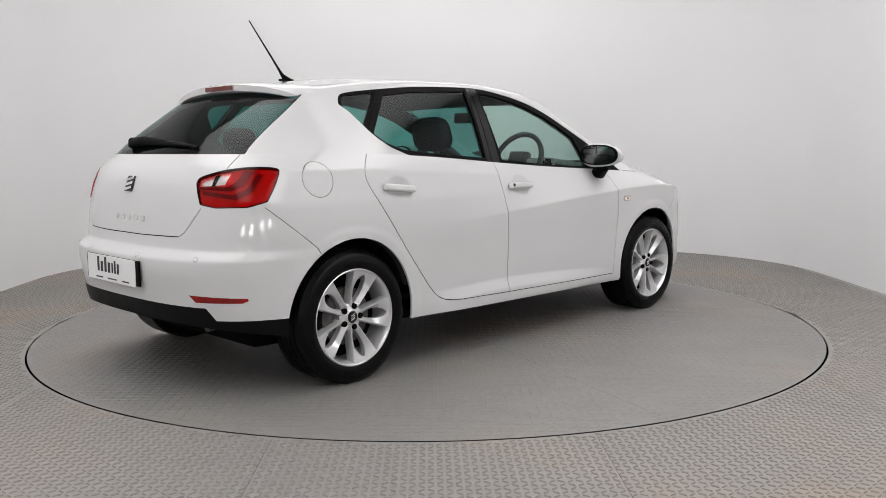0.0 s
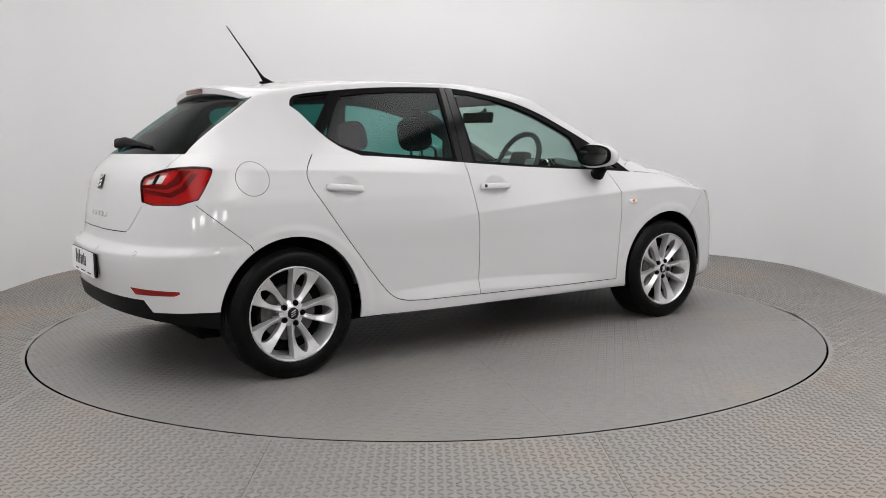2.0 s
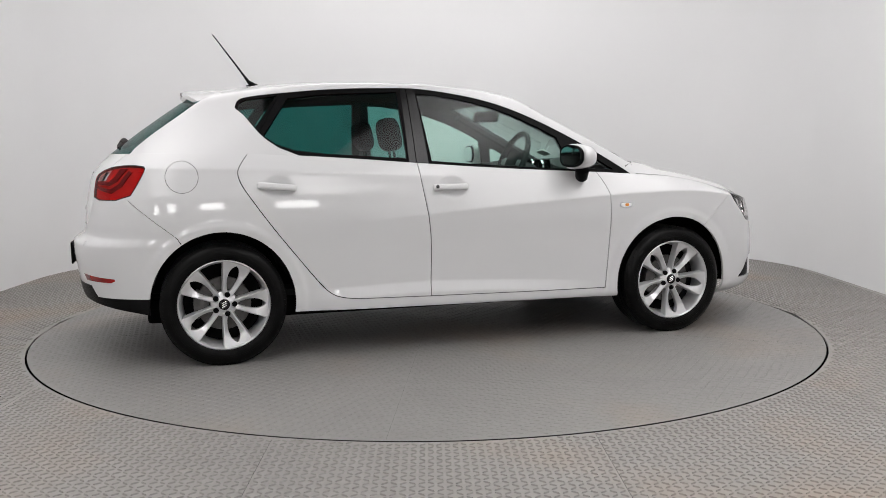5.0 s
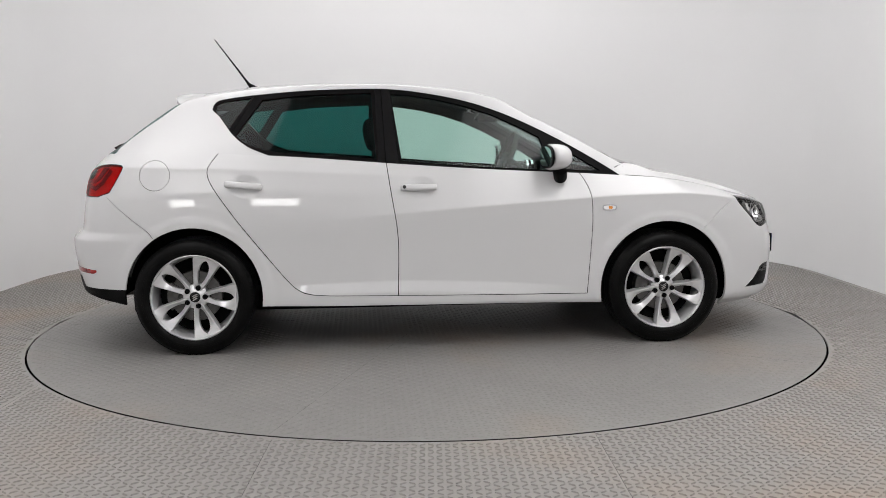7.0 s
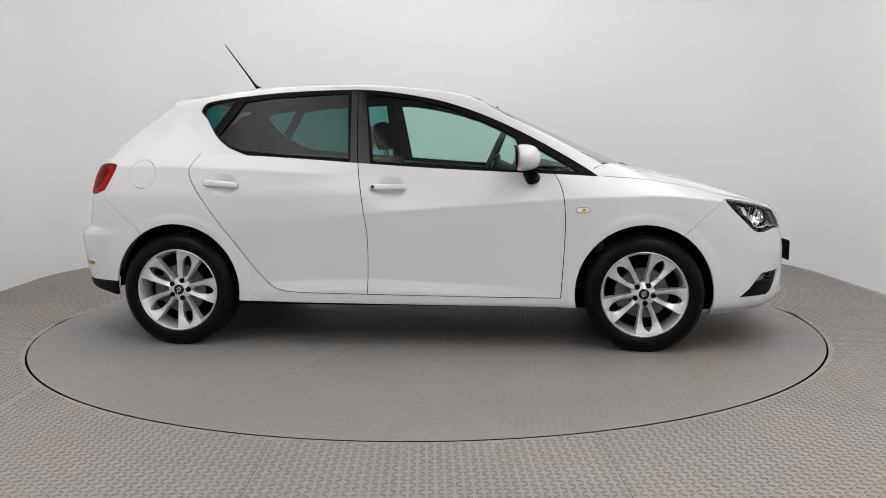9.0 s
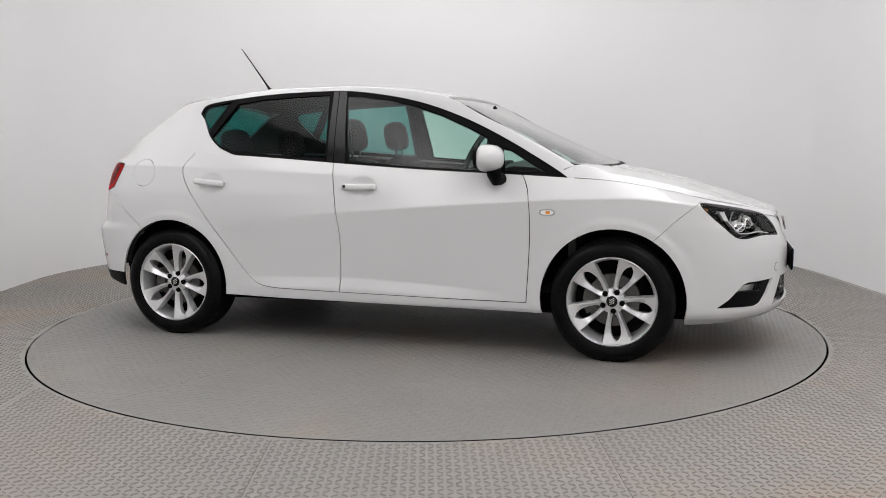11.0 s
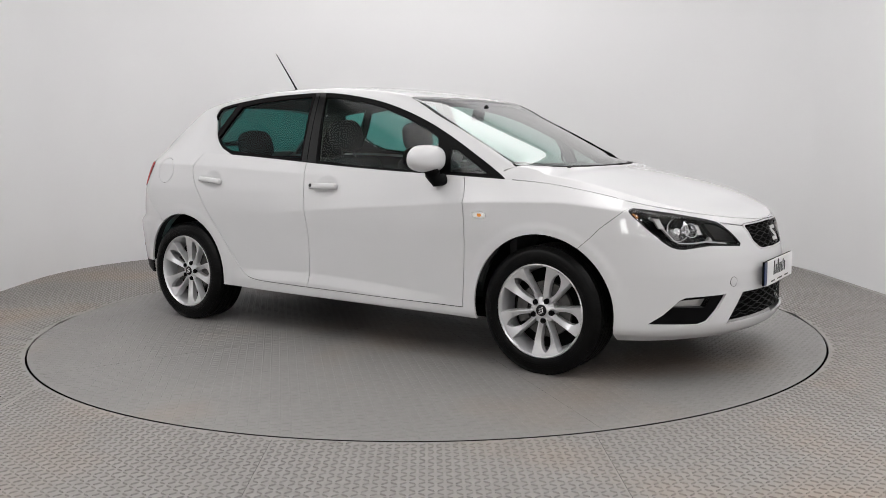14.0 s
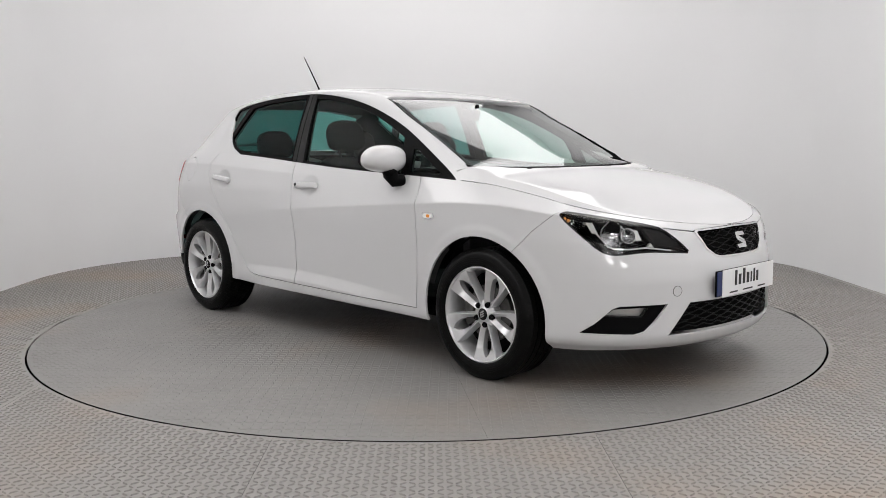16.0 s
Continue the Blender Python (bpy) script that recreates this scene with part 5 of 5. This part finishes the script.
def sides(car):
    for s in (1, -1):
        for hx, hz, tip in ((-0.082, 0.846, 0.0), (-0.972, 0.866, 0.02)):
            pa, na = side_point(hx - 0.10, hz + tip * 0.45, 0.012)
            pb, nb = side_point(hx + 0.10, hz - tip * 0.45, 0.012)
            bm = box_bm(0.190, 0.033, 0.028, (0, 0, 0), 0.0135, 4)
            for v in bm.verts:
                v.co.z += 0.010 * (1 - (v.co.x / 0.095) ** 2)
            x = (pb - pa).normalized()
            z = na
            y = z.cross(x).normalized()
            m = Matrix.Translation((pa + pb) / 2) @ Matrix((x, y, x.cross(y))).transposed().to_4x4()
            if s < 0:
                m = Matrix.Diagonal((1, -1, 1, 1)) @ m
            b = placed(bm, m)
            bmesh.ops.recalc_face_normals(b, faces=b.faces)
            h = part("door_handle", b, M_PAINT, car, "white door handle", True)
            if tip == 0.0 and s > 0:
                p, n = side_point(hx - 0.076, hz, 0.030)
                part("key_lock", placed(lathe_bm([(0.0, 0.003), (0.007, 0.003), (0.0095, 0.0)], 16, "Z"), frame_at(p, n)), M_INK, h)
        # side repeater
        p, n = side_point(0.920, 0.734, 0.0005)
        p, n = Vector((p.x, p.y * s, p.z)), Vector((n.x, n.y * s, n.z))
        m = frame_at(p, n)
        def oval(w, h):
            return [(w * math.copysign(abs(math.cos(a)) ** 0.6, math.cos(a)), h * math.copysign(abs(math.sin(a)) ** 0.6, math.sin(a))) for a in (2 * math.pi * k / 28 for k in range(28))]

        r = part("side_repeater", placed(prism_bm(oval(0.038, 0.0155), 0.004, lambda u, v, d: (u, v, d)), m), M_CHROME, car, "clear side repeater with orange bulb")
        part("lens", placed(prism_bm(oval(0.032, 0.0105), 0.006, lambda u, v, d: (u, v, d)), m), M_PLATE, r)
        part("bulb", placed(prism_bm(oval(0.011, 0.0075), 0.007, lambda u, v, d: (u + 0.004, v, d)), m), M_ORANGE, r)
        # door mirror
        bm = bmesh.new()
        bmesh.ops.create_uvsphere(bm, u_segments=36, v_segments=20, radius=1.0)
        for v in bm.verts:
            x, y, z = v.co
            e = 0.78
            v.co = (math.copysign(abs(x) ** e, x), math.copysign(abs(y) ** e, y), math.copysign(abs(z) ** e, z))
            x, y, z = v.co
            k = 1.0 if x > 0 else 0.42
            low = 0.060 + 0.015 * max(0.0, y + 0.35) if z < 0 else 0.069
            v.co = (max(-0.030, 0.094 * k * x) * (1 - 0.25 * max(0, -y) ** 2), y * 0.132, low * z * (1 - 0.22 * max(0.0, -y) ** 2) + 0.004 * y)
        mirror_m = pose(0.610, -0.852 * s, 0.998, 0, 0, 4 * s)
        if s < 0:
            for v in bm.verts:
                v.co.y *= -1
            bmesh.ops.reverse_faces(bm, faces=bm.faces)
        cap = part("door_mirror", placed(bm, mirror_m), M_PAINT, car, "white door mirror on a black foot", True)
        for nm, mat, dx, sc, th in (("mirror_surround", M_BLACK, -0.037, 1.0, 0.010), ("mirror_glass", M_MIRROR, -0.040, 0.87, 0.004)):
            o = [(0.122 * sc * math.copysign(abs(math.cos(a)) ** 0.75, math.cos(a)), 0.060 * sc * math.copysign(abs(math.sin(a)) ** 0.75, math.sin(a)) + 0.004) for a in (2 * math.pi * k / 40 for k in range(40))]
            part(nm, placed(prism_bm(o, th, lambda u, v, d: (dx + d, u, v * (1 - 0.9 * max(0, -u * s)))), mirror_m), mat, cap)
        foot = tube_bm([(0.648, -0.838 * s, 0.955), (0.652, -0.830 * s, 0.925), (0.660, -0.808 * s, 0.893), (0.675, -0.765 * s, 0.895)], 0.03, 14, [0.040, 0.038, 0.034, 0.030])
        part("mirror_foot", foot, M_BLACK, cap, "", True)
        # black strip beside the windscreen
        bm = bmesh.new()
        rows = []
        for x in np.linspace(0.36, 1.04, 16):
            y = 0.580 + (x - 0.347) * 0.110
            rows.append([bm.verts.new(roof_point(x, -s * (y + dy), dz)) for dy, dz in ((0.003, -0.004), (-0.002, -0.0015), (-0.005, -0.003), (-0.006, -0.026))])
        for a, b in zip(rows, rows[1:]):
            for i in range(3):
                bm.faces.new((a[i], a[i + 1], b[i + 1], b[i]))
        bmesh.ops.recalc_face_normals(bm, faces=bm.faces)
        part("windscreen_trim", bm, M_BLACK, car, "", True)
        # front wipers
    for a, b in (((1.172, -0.40), (1.196, 0.12)), ((1.140, 0.52), (1.196, 0.05))):
        pts = []
        for k in range(9):
            f = k / 8
            pts.append(roof_point(a[0] + (b[0] - a[0]) * f, a[1] + (b[1] - a[1]) * f, -0.006))
        wp = part("front_wiper", tube_bm(pts, 0.0055, 6), M_BLACK, car, "black windscreen wiper")
        part("wiper_foot", placed(box_bm(0.045, 0.03, 0.012, (0, 0, 0), 0.005), Matrix.Translation(pts[0] + Vector((-0.012, 0, -0.004)))), M_BLACK, wp)
    p = [roof_point(x, y, 0.0) for x, y in ((1.02, 0.40), (1.02, 0.51), (0.955, 0.51), (0.955, 0.40))]
    bm = bmesh.new()
    n = (p[1] - p[0]).cross(p[2] - p[0]).normalized()
    n = n if n.z < 0 else -n
    lower = [bm.verts.new(q + n * 0.0110) for q in p]
    upper = [bm.verts.new(q + n * 0.0102) for q in p]
    bm.faces.new(lower)
    bm.faces.new(upper)
    for i in range(4):
        bm.faces.new((lower[i], lower[(i + 1) % 4], upper[(i + 1) % 4], upper[i]))
    bmesh.ops.recalc_face_normals(bm, faces=bm.faces)
    part("windscreen_sticker", bm, M_PAPER, car, "pale paper sticker behind the windscreen")
    # aerial
    base = roof_point(-1.0, 0, 0.0)
    a = part("aerial", tube_bm([base + Vector((0.02, 0, -0.004)), base + Vector((-0.005, 0, 0.012)), base + Vector((-0.025, 0, 0.03)), base + Vector((-0.045, 0, 0.058)), base + Vector((-0.088, 0, 0.118)), base + Vector((-0.212, 0, 0.285))], 0.004, 8,
                            [0.020, 0.016, 0.009, 0.006, 0.0048, 0.0028]), M_BLACK, car, "thin black roof aerial", True)
    part("foot", placed(box_bm(0.075, 0.034, 0.012, (0, 0, 0), 0.005), Matrix.Translation(base + Vector((0, 0, 0.004)))), M_BLACK, a)


def seat(car, name, x, y, width, back_top, head):
    s = new(name)
    s.parent = car
    s.location = (x, y, 0.0)
    s["label"] = "dark fabric car seat with headrest"
    part("cushion", box_bm(0.50, width, 0.16, (0.20, 0, 0.46), 0.05, 3), M_FABRIC, s, "", True)
    b = box_bm(0.14, width, back_top - 0.44, (0, 0, 0), 0.055, 3)
    for v in b.verts:
        if v.co.z > 0:
            v.co.y *= 0.86
    part("backrest", placed(b, pose(-0.09, 0, 0.44 + (back_top - 0.44) / 2, 0, -16, 0)), M_FABRIC, s, "", True)
    for hy in head:
        bm = bmesh.new()
        bmesh.ops.create_uvsphere(bm, u_segments=24, v_segments=14, radius=1.0)
        for v in bm.verts:
            x0, y0, z0 = (math.copysign(abs(c) ** 0.62, c) for c in v.co)
            v.co = (0.055 * x0, 0.128 * y0 * (1 - 0.08 * z0), 0.092 * z0)
        part("headrest", placed(bm, pose(-0.20, hy, back_top + 0.125, 0, -12, 0)), M_FABRIC, s, "", True)
        for d in (-0.055, 0.055):
            part("headrest_post", tube_bm([(-0.175, hy + d, back_top - 0.03), (-0.19, hy + d, back_top + 0.06)], 0.007, 8), M_DASH, s)


def cabin(car):
    seat(car, "front_seat", -0.10, -0.36, 0.50, 1.00, (0.0,))
    seat(car, "front_seat", -0.10, 0.36, 0.50, 1.00, (0.0,))
    seat(car, "rear_bench", -0.86, 0.0, 1.22, 0.95, (-0.36, 0.36))
    # dashboard
    bm = bmesh.new()
    rows = []
    for k in range(-10, 11):
        y = 0.69 * k / 10
        e = abs(k) / 10
        hump = 0.030 * math.exp(-((y + 0.36) / 0.16) ** 2)
        rows.append([bm.verts.new(q) for q in ((1.10 - 0.10 * e, y, 0.90), (0.90, y, 0.945), (0.72, y, 0.955 + hump), (0.63, y, 0.935 + hump), (0.60, y, 0.88), (0.64, y, 0.70), (0.80, y, 0.45))])
    for a, b in zip(rows, rows[1:]):
        for i in range(6):
            bm.faces.new((a[i], b[i], b[i + 1], a[i + 1]))
    bmesh.ops.recalc_face_normals(bm, faces=bm.faces)
    d = part("dashboard", bm, M_DASH, car, "dark grey dashboard", True)
    part("instrument_panel", box_bm(0.03, 0.26, 0.09, (0.605, -0.36, 0.935), 0.012), M_TRIM, d)
    for dy in (-0.07, 0.07):
        b = lathe_bm([(0.038, 0.0), (0.044, 0.0), (0.044, 0.012)], 24, "Z")
        part("dial_ring", placed(b, pose(0.586, -0.36 + dy, 0.935, 0, -90, 0)), M_CHROME, d)
    # steering wheel, on the right-hand side of the car
    sw = new("steering_wheel")
    sw.parent = car
    sw.matrix_basis = pose(0.43, -0.36, 0.965, 0, -66, 0)
    ring = [(0.178 * math.cos(2 * math.pi * k / 40), 0.178 * math.sin(2 * math.pi * k / 40), 0) for k in range(41)]
    part("rim", tube_bm(ring, 0.016, 10), M_DASH, sw, "", True)
    part("hub", box_bm(0.13, 0.15, 0.05, (0.0, 0, -0.012), 0.022, 3), M_DASH, sw, "", True)
    for a, ln in ((90, 0.13), (-90, 0.13), (180, 0.13)):
        part("spoke", placed(box_bm(0.10, 0.036, 0.018, (0.12, 0, -0.008), 0.006), pose(0, 0, 0, 0, 0, a)), M_ALLOY, sw)
    part("column", tube_bm([(0, 0, -0.02), (0.0, 0, -0.26)], 0.04, 12), M_DASH, sw)
    rm = part("rear_view_mirror", placed(box_bm(0.03, 0.22, 0.065, (0, 0, 0), 0.013, 3), pose(0.40, 0.0, 1.235, 0, 12, 20)), M_BLACK, car, "black interior mirror", True)
    part("mirror_stalk", tube_bm([(0.41, 0, 1.25), (0.46, 0, 1.285)], 0.012, 8), M_BLACK, rm)
    part("parcel_shelf", box_bm(0.42, 1.10, 0.02, (-1.38, 0, 0.93), 0.005), M_FABRIC, car)
    part("cabin_floor", box_bm(2.3, 1.30, 0.03, (-0.2, 0, 0.32)), M_FABRIC, car)
    part("bulkhead", box_bm(0.04, 1.35, 0.5, (1.02, 0, 0.62)), M_DASH, car)
    for s in (1, -1):
        part("pillar_cover", tube_bm([(0.98, 0.62 * s, 0.95), (0.70, 0.60 * s, 1.10), (0.40, 0.56 * s, 1.26)], 0.03, 8), M_DASH, car)


car, SKIN_LOW, SKIN_UP = build_car()
nose(car)
plate(car, "front_plate", Vector((2.090, 0.0, 0.468)), 0, 0, True)
plate(car, "rear_plate", Vector((-1.968, 0.0, 0.522)), 0, 180, False)
tail(car)
sides(car)
cabin(car)


# ---------------------------------------------------------------- movement
def motions():
    """The turntable turns evenly, and the car with it."""
    rows_t, rows_c = [], []
    for k in range(33):
        t = 0.5 * k
        a = TURN_START + TURN_RATE * t
        c, s = math.cos(radians(a)), math.sin(radians(a))
        ox, oy = CAR_OFFSET
        rows_t.append((t, pose(0, 0, 0, 0, 0, a)))
        rows_c.append((t, pose(c * ox - s * oy, s * ox + c * oy, 0.001, 0, 0, a)))
    walk(table, rows_t)
    walk(car, rows_c)


motions()
